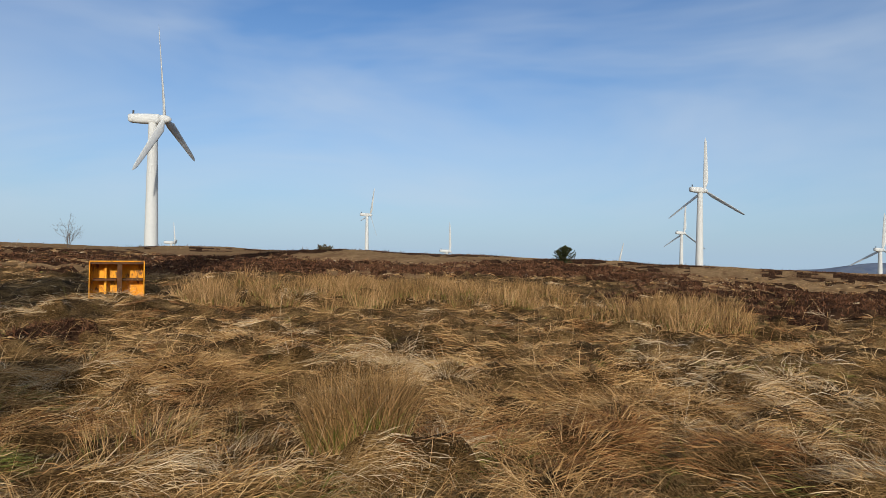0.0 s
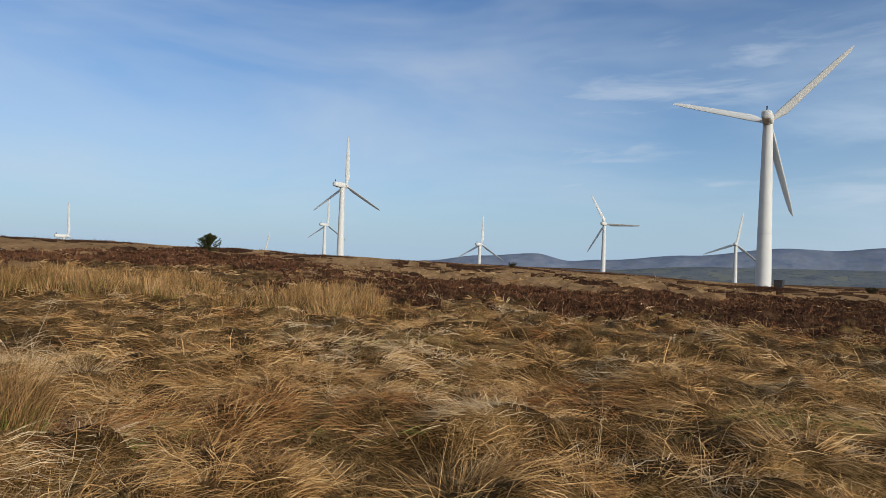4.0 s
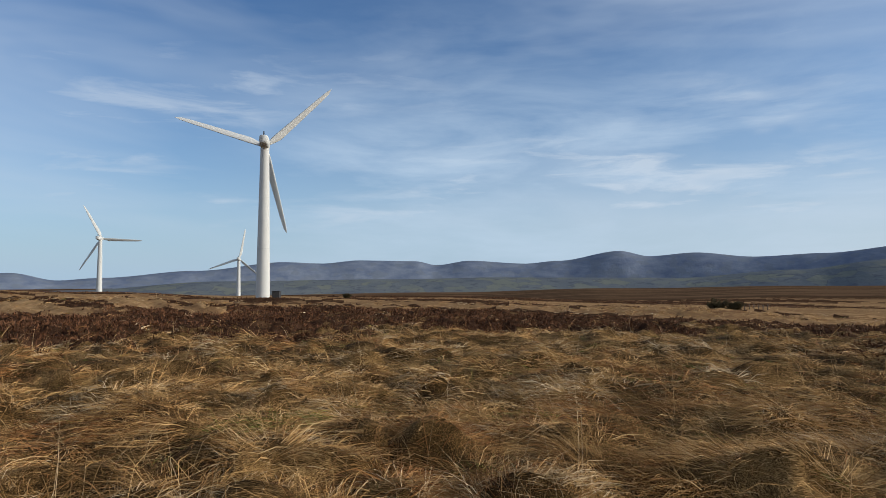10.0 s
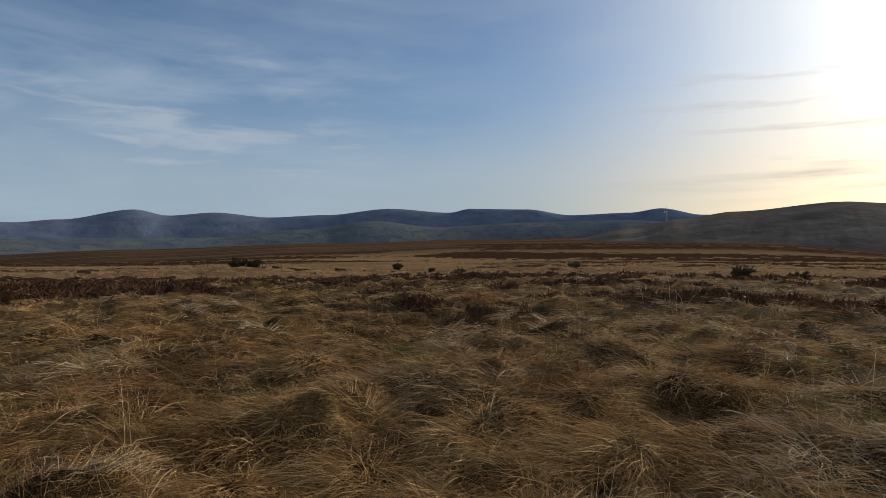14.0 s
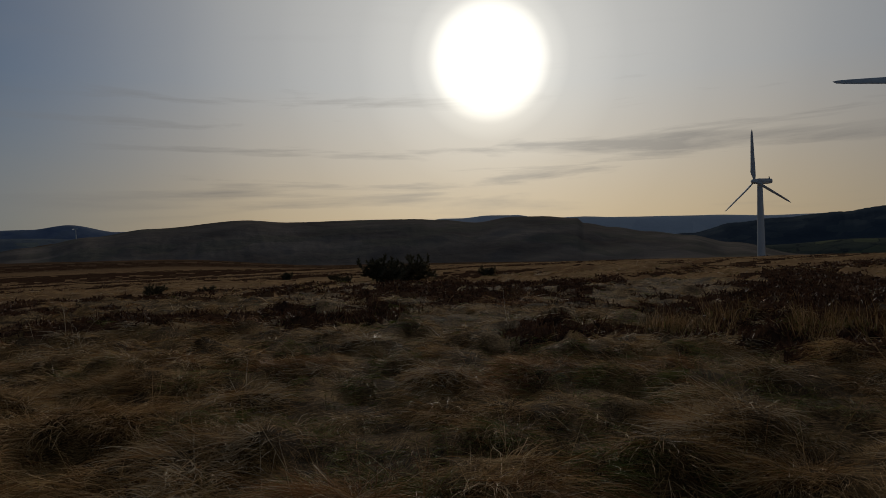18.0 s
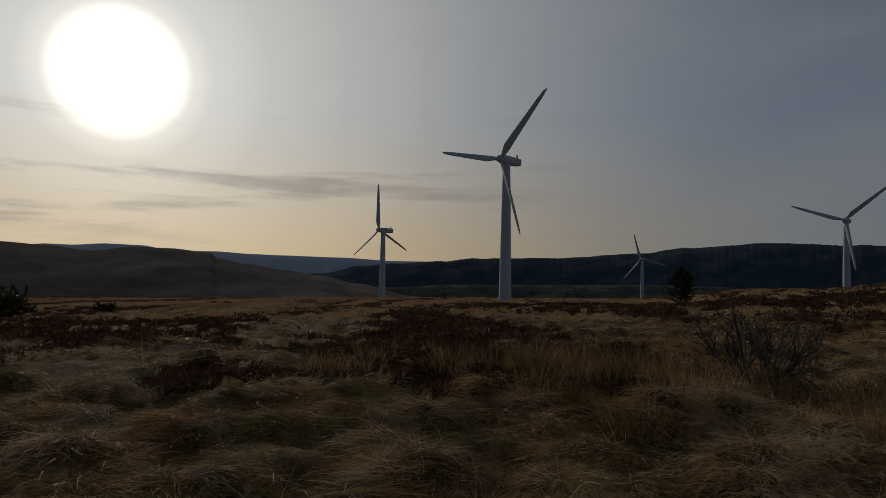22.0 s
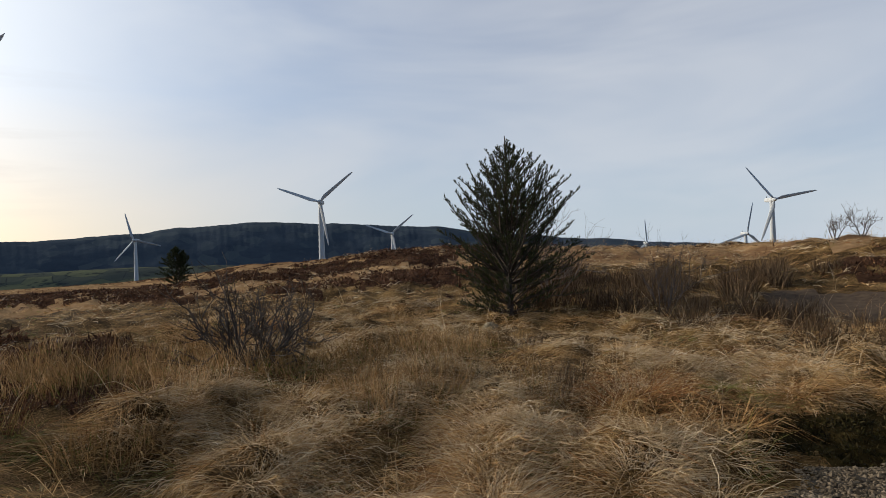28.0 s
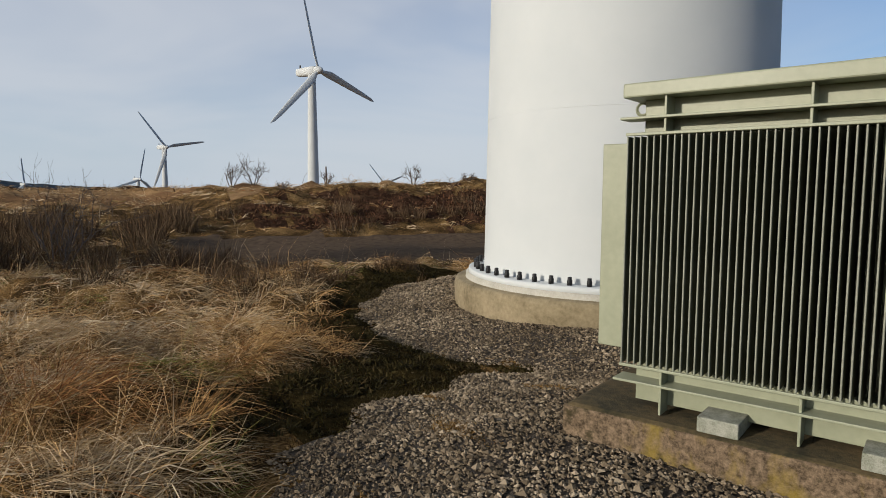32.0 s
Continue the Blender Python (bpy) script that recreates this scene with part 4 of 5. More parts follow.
    return t


def bare_shrub(name, x, y, height, spread, stems, seed, label, category="shrub", material=None, depth=4, thick=0.02, group="", sink=0.03):
    t = thing(name, pose(x, y, float(ground_z(x, y)) - sink), label, category, group)
    k = Twigs(seed)
    rng = k.rng

    def grow(root, way, long, radius, level):
        line, w = k.bend(root, way, long, 4, 0.05, 0.16)
        k.tube(line, radius, radius * 0.6, 5 if level == depth else 3)
        if level == 0:
            return
        for j in range(3 if level > 1 else 2):
            i = 1 + rng.randint(4)
            d = w + rng.normal(size=3) * 0.55 + (0, 0, 0.2)
            grow(line[i], d / np.linalg.norm(d), long * (0.55 + 0.25 * rng.rand()), radius * 0.6, level - 1)

    for s in range(stems):
        a = 6.283 * (s + 0.6 * rng.rand()) / stems
        out = spread / height * (0.4 + 0.7 * rng.rand())
        way = np.array((math.cos(a) * out, math.sin(a) * out, 1.0))
        k.v, k.f, k.n = [], [], 0
        grow((0.05 * math.cos(a), 0.05 * math.sin(a), 0), way / np.linalg.norm(way), height * 0.45, thick, depth)
        part("stem", k.wood("stem", material or BARK), None, t)
    return t


def gorse(x, y, height, width, seed, label="dark evergreen gorse bush on the open moor", group="bushes on the moor"):
    height *= 0.85
    t = thing("gorse_bush", pose(x, y, float(land_z(x, y)) - 0.05), label, "bush", group)
    k = Twigs(seed)
    rng = k.rng
    for s in range(44 if width > 1 else 30):
        a, out = rng.rand() * 6.283, width / height * math.sqrt(rng.rand()) * 0.8
        way = np.array((math.cos(a) * out, math.sin(a) * out, 1.0))
        long = height * (0.6 + 0.5 * rng.rand())
        line, _ = k.bend((0.12 * width * math.cos(a), 0.12 * width * math.sin(a), 0), way / np.linalg.norm(way) , long * (1 + 0.35 * out), 5, 0.0, 0.12)
        k.tube(line, 0.02 * height, 0.006, 4)
        k.needles(line[1:], 150, 0.16 * height, 0.05 * height, 1.0)
        for _ in range(4):
            i = 2 + rng.randint(4)
            twig, _ = k.bend(line[i], rng.normal(size=3) * 0.5 + (0, 0, 0.5), 0.3 * height, 3)
            k.needles(twig, 70, 0.12 * height, 0.045 * height, 1.0)
    part("stem", k.wood("stem", BARK), None, t)
    part("foliage", k.leaves("foliage", GORSE), None, t)
    return t


def polar(az, r):
    return r * math.sin(radians(az)), r * math.cos(radians(az))


spruce(-12.75, -6.61, 3.95, 1.6, 3, "young dark green spruce tree growing on the moor", 0.14, 1.5)
spruce(*polar(218.7, 52), 3.1, 1.25, 5, "small dark conifer on the far edge of the moor", 0.0, 0.6, 2.6)
spruce(*polar(11.1, 62), 2.0, 1.2, 6, "small squat conifer on the moor skyline", 0.0, 0.6, 2.6)
bare_shrub("bare_shrub", -6.5, -7.6, 1.45, 2.3, 13, 11, "leafless dark shrub with tangled twigs in the grass", thick=0.026)
bare_shrub("bare_shrub", -14.6, -6.3, 2.5, 1.3, 5, 12, "leafless pale shrub behind a spruce tree", material=PALE_BARK, depth=4, thick=0.018)
bare_shrub("bare_shrub", -13.0, -3.6, 1.6, 1.2, 5, 13, "low leafless shrub among rough grass", material=PALE_BARK, thick=0.014)
for az, r, h, w, n in ((270.6, 27, 1.0, 0.7, 21), (272.3, 27, 1.25, 0.8, 22), (278.2, 27, 0.6, 0.3, 23), (285.6, 27, 0.9, 0.4, 24), (290.4, 27, 0.5, 0.5, 25),
                       (274.4, 26, 0.45, 0.4, 26), (329.2, 50, 2.15, 0.28, 27)):
    bare_shrub("bare_tree", *polar(az, r), h, w, 4, n, "small leafless tree standing on the skyline", "tree", PALE_BARK, 4, 0.021, "bare trees on the skyline")
for az, r, h, w, n in ((98.6, 62, 1.1, 1.0, 31), (99.9, 62, 1.0, 0.9, 32), (112.5, 52, 0.6, 0.45, 33), (115.7, 45, 0.4, 0.3, 34), (118.4, 34, 0.45, 0.4, 35),
                       (128.5, 40, 0.5, 0.7, 36), (142.1, 37, 0.7, 0.7, 37), (146.2, 34, 0.5, 0.45, 38), (162.2, 36, 1.55, 2.9, 39), (157.5, 44, 0.7, 0.8, 40),
                       (152.5, 70, 0.9, 0.7, 41), (170.5, 48, 0.7, 0.9, 42), (66.2, 95, 0.8, 0.7, 43), (-10.6, 58, 0.6, 1.0, 44), (38.0, 110, 0.8, 0.9, 45),
                       (156.6, 60, 0.6, 0.6, 46)):
    gorse(*polar(az, r), h, w, n)


def post(x, y, height, radius, label, group):
    t = thing("wooden_post", pose(x, y, float(ground_z(x, y)) - 0.1, 2, 1, 0), label, "post", group)
    part("shaft", lathe([(radius, 0), (radius * 0.95, height), (radius * 0.7, height + 0.02)], 8), PALE_BARK, t)


post(*polar(278.6, 29), 0.9, 0.035, "grey wooden post on the skyline", "")
for i in range(9):
    post(*polar(99.6 + 0.33 * i, 72 + 0.6 * i), 0.8, 0.05, "weathered fence post on the open moor", "fence posts on the moor")


def boulder(x, y, size, seed, label):
    bm = bmesh.new()
    bmesh.ops.create_icosphere(bm, subdivisions=3, radius=size)
    for v in bm.verts:
        v.co = Vector((v.co.x * 1.3, v.co.y, v.co.z * 0.75)) * (1 + 0.22 * noise.noise(v.co * (1.6 / size) + Vector((seed, 0, 0))))
    for f in bm.faces:
        f.smooth = True
    t = thing("boulder", pose(x, y, float(ground_z(x, y)) + 0.2 * size), label, "stone")
    part("stone", bm, CONCRETE, t)


boulder(-11.3, -6.45, 0.14, 3.0, "pale mossy stone at the foot of a spruce")


# ---- grass, rushes and heather ----


def blade_field(name, label, category, material, x, y, length, heading, e0, e1, width, rng, segments=3, base=None, curl=0.0):
    """Many arching blades in one mesh: from each root the blade sets out at the angle e0 and ends at e1;
    curl swings it aside on the way."""
    n = len(x)
    z = (ground_z(x, y) if base is None else base) - 0.02
    p = np.stack([x, y, z], 1)
    bend = curl * rng.normal(size=n)
    turn, lie = rng.rand(n) * 6.28318, (e0 + e1) / 2
    c, s = np.cos(turn), np.sin(turn)
    side = np.stack([-np.sin(heading) * c - np.cos(heading) * np.sin(lie) * s, np.cos(heading) * c - np.sin(heading) * np.sin(lie) * s,
                     np.cos(lie) * s], 1) * (width / 2)[:, None]
    rows = [p - side, p + side]
    for s in range(segments):
        e = e0 + (e1 - e0) * (s + 0.5) / segments
        step = (length / segments)[:, None]
        way = heading + bend * s / segments
        p = p + step * np.stack([np.cos(way) * np.cos(e), np.sin(way) * np.cos(e), np.sin(e)], 1)
        if s < segments - 1:
            w = 1 - 0.25 * (s + 1) / segments
            rows += [p - side * w, p + side * w]
    rows.append(p)
    count = 2 * segments + 1
    verts = np.stack(rows, 1).reshape(-1, 3)
    tri = []
    for s in range(segments - 1):
        a = 2 * s
        tri += [(a, a + 1, a + 3), (a, a + 3, a + 2)]
    tri.append((2 * segments - 2, 2 * segments - 1, 2 * segments))
    faces = (np.arange(n)[:, None, None] * count + np.array(tri)[None]).reshape(-1, 3)
    return tagged(new(name, mesh_of(name, verts, faces, material)), label, category, kind="stuff")


MIDDLE = (-0.5, -1.0)


def ring_points(rng, count, r0, r1, power=1.0):
    """Random points in a ring round the walk; power below 1 crowds them inward."""
    u = rng.rand(count) ** (1 / power)
    r = np.sqrt(r0 * r0 + u * (r1 * r1 - r0 * r0)) if power == 1.0 else r0 + (r1 - r0) * u
    a = rng.rand(count) * 6.28318
    return MIDDLE[0] + r * np.sin(a), MIDDLE[1] + r * np.cos(a)


def open_grass(x, y):
    """How much grass may grow at a place, from 0 to 1."""
    return (1 - gravel_mask(x, y)) * (1 - track_mask(x, y)) * (1 - 0.93 * heather_mask(x, y)) * (1 - moss_mask(x, y))


def combed(x, y, rng, spread=0.4):
    """The way in which grass lies: down its hummock and along the wind, in swirls."""
    e = 0.05
    gx, gy = tussocks(x - e, y) - tussocks(x + e, y), tussocks(x, y - e) - tussocks(x, y + e)
    swirl = 1.2 + 1.5 * wave(x, y, 2.3, 31) + 0.7 * wave(x, y, 0.8, 32)
    _, clump = cells(x + 0.06 * wave(x, y, 0.5, 33), y, 0.33, 9.0)
    return np.arctan2(gy * 9 + np.sin(swirl), gx * 9 + np.cos(swirl)) + 4.5 * (clump - 0.5) + rng.normal(size=len(x)) * spread


def meadow():
    """Tussock grass: each tuft is a fan of blades of one tone that arch over and lie down with the wind; short turf fills the gaps."""
    rng = np.random.RandomState(5)
    # tufts, blades in each, r0, r1, crowding, width, segments
    bands = [(1500, 210, 1.5, 4.4, 1.15, 0.0034, 3), (4200, 105, 4.4, 8.0, 1.0, 0.0042, 2), (9500, 42, 8.0, 17.0, 0.85, 0.0068, 2), (21000, 10, 17.0, 45.0, 1.0, 0.0165, 2)]
    for count, each, r0, r1, power, width, seg in bands:
        tx, ty = ring_points(rng, count, r0, r1, power)
        low = tussocks(tx, ty)
        keep = rng.rand(count) < open_grass(tx, ty) * smooth(gravel_edge(tx, ty), 0.05, 0.22) * (0.16 + 0.84 * smooth(low + 0.035 * wave(tx, ty, 1.2, 44), 0.04, 0.12))
        tx, ty, low = tx[keep], ty[keep], low[keep]
        count = len(tx)
        az = np.degrees(np.arctan2(tx, ty)) % 360
        # more dark green tufts towards the sun, partly for the shade of backlit grass
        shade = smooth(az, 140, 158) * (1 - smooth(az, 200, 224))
        fluffy = smooth(az, 203, 222) * (1 - smooth(az, 292, 304))
        # neighbouring tufts of one hummock share their tone
        _, clump = cells(tx + 0.15 * wave(tx, ty, 1.3, 21), ty + 0.15 * wave(tx, ty, 1.3, 22), 0.82, 1.0)
        hue = (clump * 7.31) % 1.0
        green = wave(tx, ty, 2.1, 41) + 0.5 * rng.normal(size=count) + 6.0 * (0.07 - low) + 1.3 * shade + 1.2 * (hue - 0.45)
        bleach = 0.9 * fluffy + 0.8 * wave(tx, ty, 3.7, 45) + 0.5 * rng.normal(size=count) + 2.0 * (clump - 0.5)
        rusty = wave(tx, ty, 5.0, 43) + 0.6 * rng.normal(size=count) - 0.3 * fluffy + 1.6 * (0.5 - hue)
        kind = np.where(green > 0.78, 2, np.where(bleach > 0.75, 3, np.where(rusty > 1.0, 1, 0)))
        size = np.exp(0.28 * rng.normal(size=count)) * np.where(kind == 2, 0.62, 1.0) * (1 + 0.06 * fluffy)
        lodged = np.clip(1.15 + 0.45 * rng.normal(size=count) - 0.35 * fluffy, 0.05, 2.0)
        swirl = 1.2 + 1.5 * wave(tx, ty, 2.9, 31) + 0.7 * wave(tx, ty, 1.3, 32) + 0.4 * rng.normal(size=count)
        lift = np.radians(50 + 10 * fluffy - 24 * np.clip(lodged, 0, 1.3) + 9 * rng.normal(size=count))
        who = np.repeat(np.arange(count), np.maximum(3, (each * size * (0.6 + 0.8 * rng.rand(count))).astype(int)))
        n = len(who)
        a, out = rng.rand(n) * 6.28318, np.sqrt(rng.rand(n))
        spread = (0.05 + 0.13 * size)[who] * out
        x, y = tx[who] + spread * np.cos(a), ty[who] + spread * np.sin(a)
        ok = (gravel_mask(x, y) < 0.3) & (track_mask(x, y) < 0.5) & (moss_mask(x, y) < 0.45)
        who, x, y, a, out = (v[ok] for v in (who, x, y, a, out))
        n = len(who)
        pull = lodged[who]
        head = np.arctan2(np.sin(a) * (0.35 + out) + pull * np.sin(swirl[who]), np.cos(a) * (0.35 + out) + pull * np.cos(swirl[who])) + 0.3 * rng.normal(size=n)
        e0 = lift[who] - 0.35 * out + 0.24 * rng.normal(size=n)
        e1 = np.radians(-20 - 14 * fluffy[who] + 15 * rng.normal(size=n))
        length = np.clip((0.29 + 0.01 * fluffy[who]) * size[who] * (0.55 + 0.65 * rng.rand(n)), 0.08, 0.52)
        tall = rng.rand(n) < 0.010 + 0.012 * fluffy[who]
        e0 = np.where(tall, np.radians(76 + 8 * rng.normal(size=n)), e0)
        e1 = np.where(tall, np.radians(35 + 20 * rng.normal(size=n)), e1)
        length = np.where(tall, length * 1.5 + 0.08, length)
        w = width * (0.6 + 0.8 * rng.rand(n) ** 2) * np.where(tall, 0.6, 1.0)
        stray = rng.rand(n)
        sort = np.where(stray < 0.10, 0, np.where(stray < 0.16, 1, kind[who]))
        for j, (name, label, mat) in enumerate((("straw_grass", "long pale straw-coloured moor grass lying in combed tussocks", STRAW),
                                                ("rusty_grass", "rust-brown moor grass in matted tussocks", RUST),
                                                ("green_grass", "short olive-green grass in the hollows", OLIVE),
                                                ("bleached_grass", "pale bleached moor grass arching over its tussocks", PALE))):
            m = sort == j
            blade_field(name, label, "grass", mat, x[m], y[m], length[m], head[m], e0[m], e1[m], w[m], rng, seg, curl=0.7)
    # short dead turf and moss flat in the gaps, dark with the hollows' shade
    x, y = ring_points(rng, 150000, 1.5, 13.0, 0.9)
    keep = rng.rand(len(x)) < open_grass(x, y) * (1 - smooth(tussocks(x, y), 0.08, 0.16))
    x, y = x[keep], y[keep]
    n = len(x)
    far = np.hypot(x, y)
    blade_field("dead_turf", "short dark grass and moss matted flat between the tussocks", "grass", GAP, x, y, 0.06 + 0.09 * rng.rand(n), combed(x, y, rng, 0.6),
                np.radians(24 + 14 * rng.normal(size=n)), np.radians(-6 + 14 * rng.normal(size=n)), 0.0030 + 0.0005 * far, rng, 2, curl=0.8)


def rush_clump(rng, x, y, radius, height, count):
    a, r = rng.rand(count) * 6.28318, radius * np.sqrt(rng.rand(count))
    return x + r * np.cos(a), y + r * np.sin(a), a, height * (0.35 + 0.75 * rng.rand(count) ** 0.8), r / radius


def rushes():
    """Tufts of stiff upright rush: one close by, a belt of them further off, and tall grass by the shrub."""
    rng = np.random.RandomState(8)
    clumps = [(-0.55, 4.35, 0.34, 0.68, 1500), (-2.0, 4.2, 0.45, 0.40, 160)]
    # azimuth from, to, distance from, to, how many, height
    for a0, a1, r0, r1, n, h in ((-22, 12, 14, 19, 80, 0.55), (12, 26, 12, 15, 22, 0.55), (203, 224, 7.0, 12.5, 24, 0.55), (226, 245, 7, 11, 14, 0.42),
                                 (262, 277, 9.5, 12, 20, 0.27), (185, 203, 8.5, 12, 8, 0.45), (268, 296, 17.5, 22, 14, 0.4),
                                 (243, 266, 13.5, 24, 70, 0.7), (255, 268, 12, 15, 22, 0.5)):
        for _ in range(n):
            x, y = polar(a0 + (a1 - a0) * rng.rand(), r0 + (r1 - r0) * rng.rand())
            clumps.append((x, y, 0.28 + 0.2 * rng.rand(), h * (0.7 + 0.5 * rng.rand()), 150))
    x, y, a, h, out = (np.concatenate(v) for v in zip(*(rush_clump(rng, *c) for c in clumps)))
    ok = (gravel_mask(x, y) < 0.3) & (track_mask(x, y) < 0.3) & (moss_mask(x, y) < 0.4)
    x, y, a, h, out = (v[ok] for v in (x, y, a, h, out))
    far = np.hypot(x, y)
    e0 = np.radians(86 - 14 * out + 7 * rng.normal(size=len(x)))
    e1 = np.radians(72 - 24 * out + 20 * rng.normal(size=len(x)))
    lean = a + rng.normal(size=len(x)) * 1.1
    turn = np.degrees(np.arctan2(x, y)) % 360
    brown = (turn > 240) & (turn < 300)
    for name, label, mat, m in (("rush", "upright tufts of dry brown rushes, green at the foot", RUSH, ~brown),
                                ("dead_stems", "thicket of dark brown dead stems beside a spruce", STEMS, brown)):
        blade_field(name, label, "rushes" if mat is RUSH else "dead plants", mat, x[m], y[m], h[m], lean[m], e0[m], e1[m],
                    np.maximum(0.0042, 0.0007 * far[m]), rng, 2)
    m = (rng.rand(len(x)) < 0.45) & ~brown
    blade_field("green_rush", "short green shoots at the foot of rush tufts", "rushes", OLIVE, x[m], y[m], h[m] * 0.42, a[m] + rng.normal(size=int(m.sum())), e0[m], e1[m],
                np.maximum(0.0045, 0.0008 * far[m]), rng, 2)


def heather():
    rng = np.random.RandomState(9)
    xs, ys = [], []
    for a, d, wa, wd in HEATHER:
        area = math.radians(2 * wa) * d * 2 * wd * 1.5
        n = int(area * min(560, 2500 / d))
        az, r = np.radians(a + 1.25 * wa * (2 * rng.rand(n) - 1)), d + 1.25 * wd * (2 * rng.rand(n) - 1)
        xs.append(r * np.sin(az))
        ys.append(r * np.cos(az))
    rx, ry = ring_points(rng, 330000, 11.0, 38.0, 0.75)
    rows = (heath_drift(rx, ry) > -0.05) & (rng.rand(len(rx)) < np.minimum(1.0, 20.0 / np.hypot(rx, ry)))
    xs.append(rx[rows])
    ys.append(ry[rows])
    x, y = np.concatenate(xs), np.concatenate(ys)
    keep = rng.rand(len(x)) < heather_mask(x, y)
    x, y = x[keep], y[keep]
    n = len(x)
    far = np.hypot(x, y)
    blade_field("heather", "dark brown heather in low woody cushions", "heather", HEATH, x, y, 0.05 + 0.13 * rng.rand(n) ** 1.5, rng.rand(n) * 6.283,
                np.radians(48 + 30 * rng.normal(size=n)), np.radians(35 + 35 * rng.normal(size=n)), np.maximum(0.014, 0.0024 * far), rng, 1)


def far_tufts():
    """Coarse tufts of heather and straw that roughen the open moor further off, in long level drifts."""
    rng = np.random.RandomState(14)
    x, y = ring_points(rng, 260000, 26.0, 200.0, 0.62)
    far = np.hypot(x, y)
    drift = heath_drift(x, y) + 0.12 * rng.normal(size=len(x))
    open_ground = (heather_mask(x, y) < 0.3) & (track_mask(x, y) < 0.3)
    for name, label, mat, m, tall in (("heather_drift", "long dark drifts of heather on the open moor", HEATH, (drift > 0) & open_ground, 0.26),
                                      ("pale_tufts", "pale grass tufts scattered over the open moor", STRAW,
                                       (drift < -0.1) & (far > 27) & (far < 130) & open_ground & (rng.rand(len(x)) < 0.75), 0.11)):
        n = int(m.sum())
        blade_field(name, label, "heather" if tall > 0.2 else "grass", mat, x[m], y[m], tall * (0.4 + rng.rand(n) ** 1.5), rng.rand(n) * 6.283,
                    np.radians(50 + 30 * rng.normal(size=n)), np.radians(30 + 30 * rng.normal(size=n)), (0.0011 if tall > 0.2 else 0.0007) * far[m] + 0.02, rng, 1, land_z(x[m], y[m]))


def moss():
    rng = np.random.RandomState(10)
    x, y = -7.0 + 5.5 * (rng.rand(170000) - 0.5) * 2, -0.4 + 2.2 * (rng.rand(170000) - 0.5) * 2
    keep = rng.rand(len(x)) < moss_mask(x, y) * (gravel_mask(x, y) < 0.4)
    x, y = x[keep], y[keep]
    n = len(x)
    blade_field("moss", "dark moss and creeping peat plants beside the gravel", "moss", MOSS, x, y, 0.04 + 0.045 * rng.rand(n), rng.rand(n) * 6.283,
                np.radians(60 + 25 * rng.normal(size=n)), np.radians(10 + 30 * rng.normal(size=n)), np.full(n, 0.012), rng, 2)


def rusty_moss():
    """Flat orange-brown cushions on the gravel."""
    rng = np.random.RandomState(16)
    xs, ys = [], []
    for px, py, pr in ((-5.39, 0.09, 0.07), (-4.91, -0.8, 0.09), (-6.15, 0.12, 0.04), (-4.3, -1.45, 0.07), (-5.6, -0.62, 0.045)):
        a, r = rng.rand(2500) * 6.283, pr * np.sqrt(rng.rand(2500)) * (1 + 0.4 * rng.normal(size=2500))
        xs.append(px + 2.2 * r * np.cos(a) * (1 + 0.5 * np.sin(3 * a)))
        ys.append(py + 0.8 * r * np.sin(a))
    x, y = np.concatenate(xs), np.concatenate(ys)
    n = len(x)
    blade_field("rusty_moss", "flat rust-coloured moss on the gravel", "moss", RUSTY_MOSS, x, y, 0.012 + 0.016 * rng.rand(n), rng.rand(n) * 6.283,
                np.radians(40 + 25 * rng.normal(size=n)), np.radians(0 + 30 * rng.normal(size=n)), np.full(n, 0.006), rng, 2, ground_z(x, y) + 0.022)


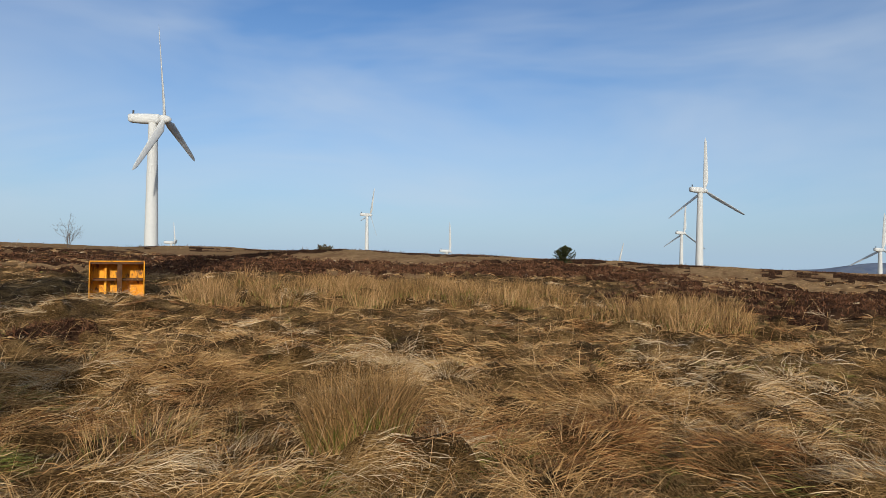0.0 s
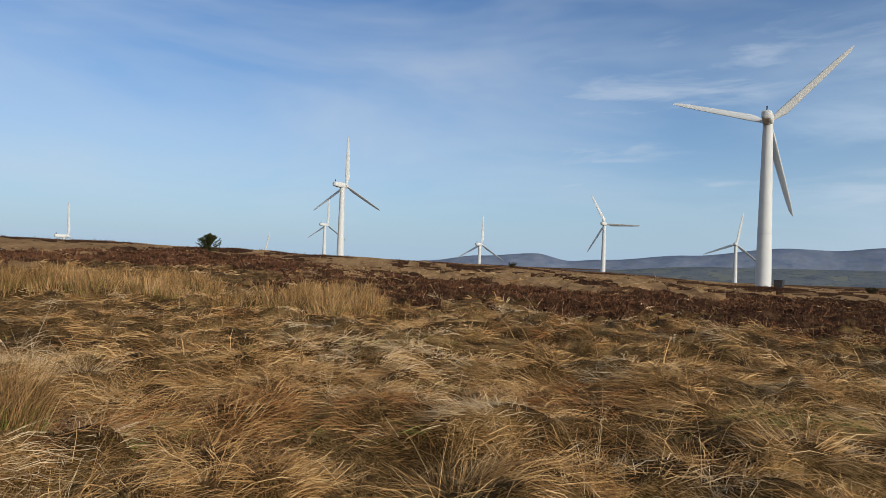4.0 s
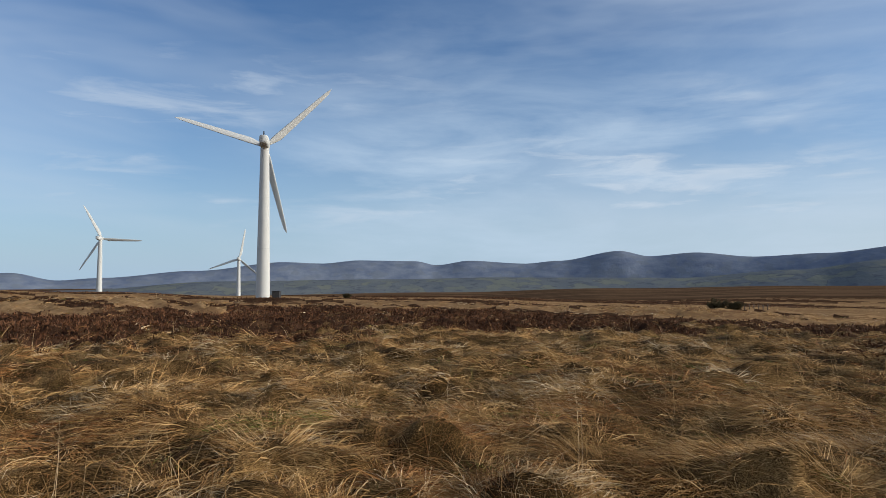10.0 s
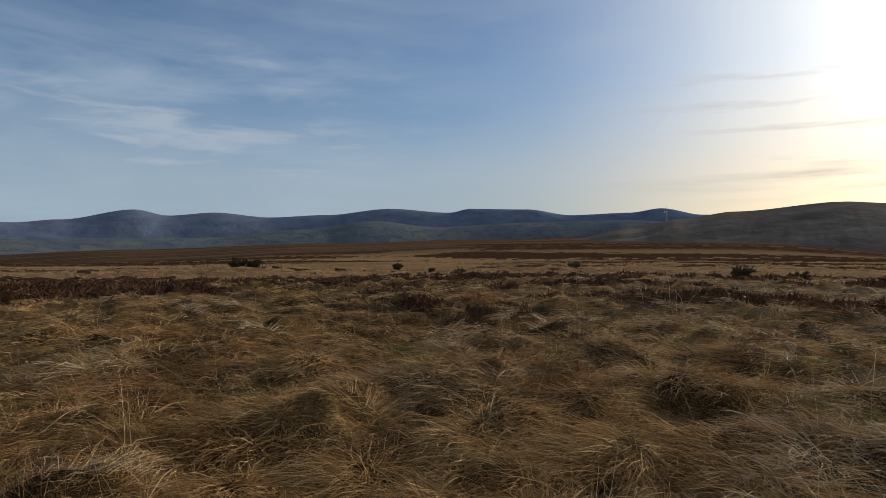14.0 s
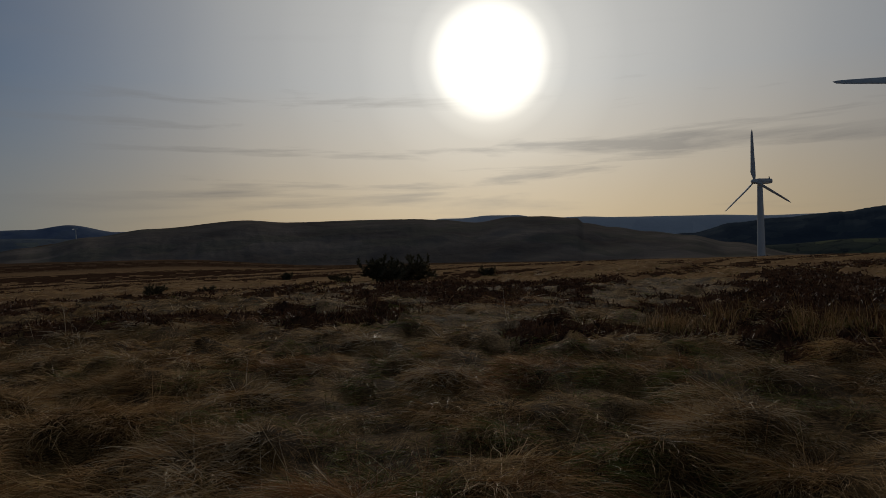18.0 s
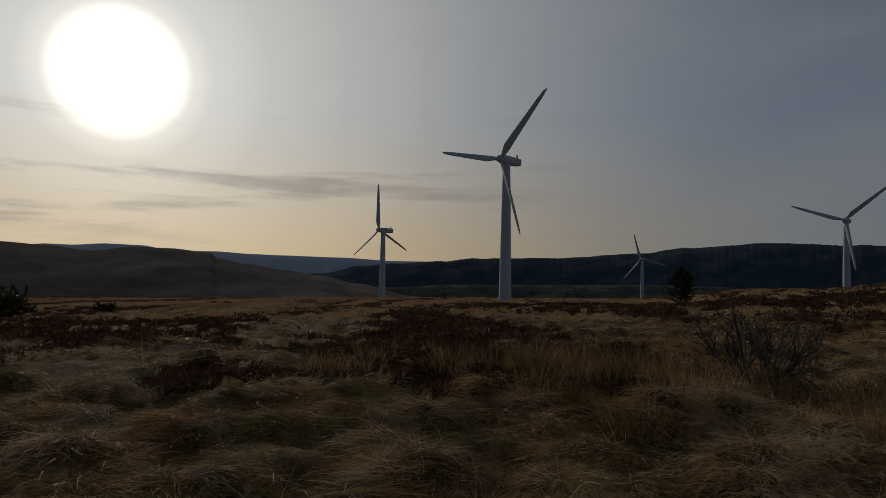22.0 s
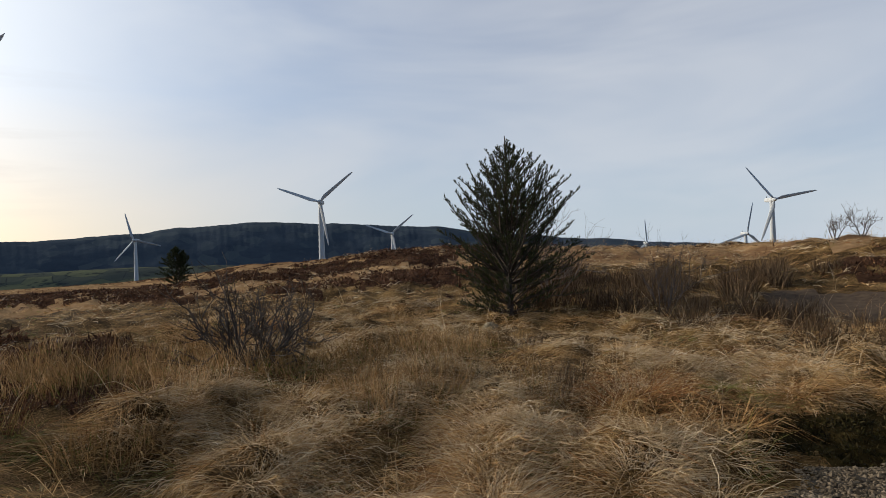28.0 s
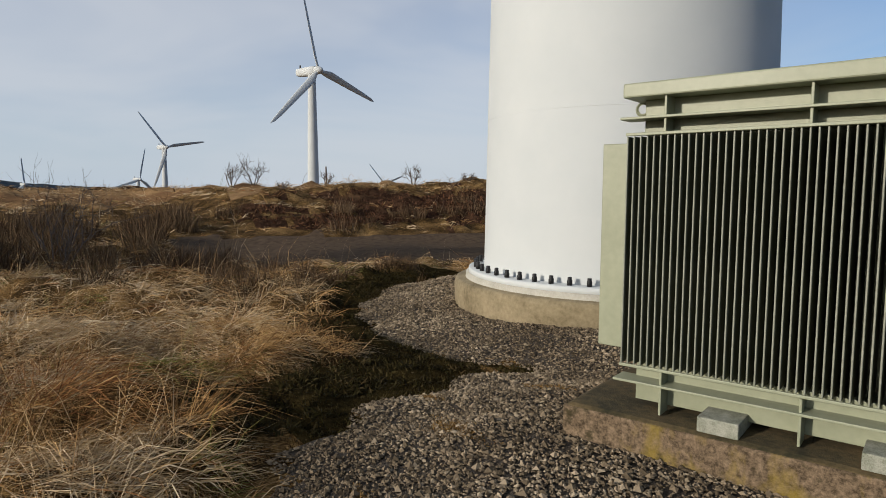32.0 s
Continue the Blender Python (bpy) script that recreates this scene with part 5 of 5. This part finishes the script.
def gravel():
    """Loose stones, each a small uneven lump."""
    rng = np.random.RandomState(12)
    x, y = -12.0 + 12.5 * rng.rand(370000), -3.2 + 7.5 * rng.rand(370000)
    eye = np.hypot(x + 2.2, y + 1.8)
    keep = (gravel_mask(x, y) > 0.2) & (np.hypot(x - TOWER[0], y - TOWER[1]) > 1.9) & (rng.rand(len(x)) < np.clip(4.5 / eye, 0, 1)) & (y < 3.5)
    x, y = x[keep], y[keep]
    n = len(x)
    size = np.clip(np.exp(rng.normal(size=n) * 0.38) * 0.0078, 0.004, 0.022) * np.clip(eye[keep] / 5.0, 1, 1.5)
    octa = np.array([(1, 0, 0), (-1, 0, 0), (0, 1, 0), (0, -1, 0), (0, 0, 1), (0, 0, -1)], float)
    turn = rng.rand(n) * 6.283
    c, s = np.cos(turn), np.sin(turn)
    v = octa[None] * (0.75 + 0.5 * rng.rand(n, 6, 1)) * np.array((1.25, 0.95, 0.7)) + rng.normal(size=(n, 6, 3)) * 0.18
    v = np.stack([v[..., 0] * c[:, None] - v[..., 1] * s[:, None], v[..., 0] * s[:, None] + v[..., 1] * c[:, None], v[..., 2]], -1) * size[:, None, None]
    v += np.stack([x, y, ground_z(x, y) + 0.006 + 0.25 * size], 1)[:, None]
    tri = np.array([(0, 2, 4), (2, 1, 4), (1, 3, 4), (3, 0, 4), (2, 0, 5), (3, 1, 5)])
    faces = (np.arange(n)[:, None, None] * 6 + tri[None]).reshape(-1, 3)
    tagged(new("gravel", mesh_of("gravel", v.reshape(-1, 3), faces, PEBBLE, False)), "loose grey and brown gravel heaped round the tower", "gravel", kind="stuff")


RUSTY_MOSS = blades("rusty_moss", (0.045, 0.028, 0.012), (0.12, 0.075, 0.028), (0.20, 0.115, 0.042), (0.27, 0.19, 0.08), patch=6.0)
PEBBLE = blades("pebbles", (0.030, 0.022, 0.014), (0.100, 0.077, 0.050), (0.185, 0.143, 0.095), (0.35, 0.285, 0.20), patch=1.2, through=0.0)
meadow()
rushes()
heather()
far_tufts()
moss()
rusty_moss()
gravel()
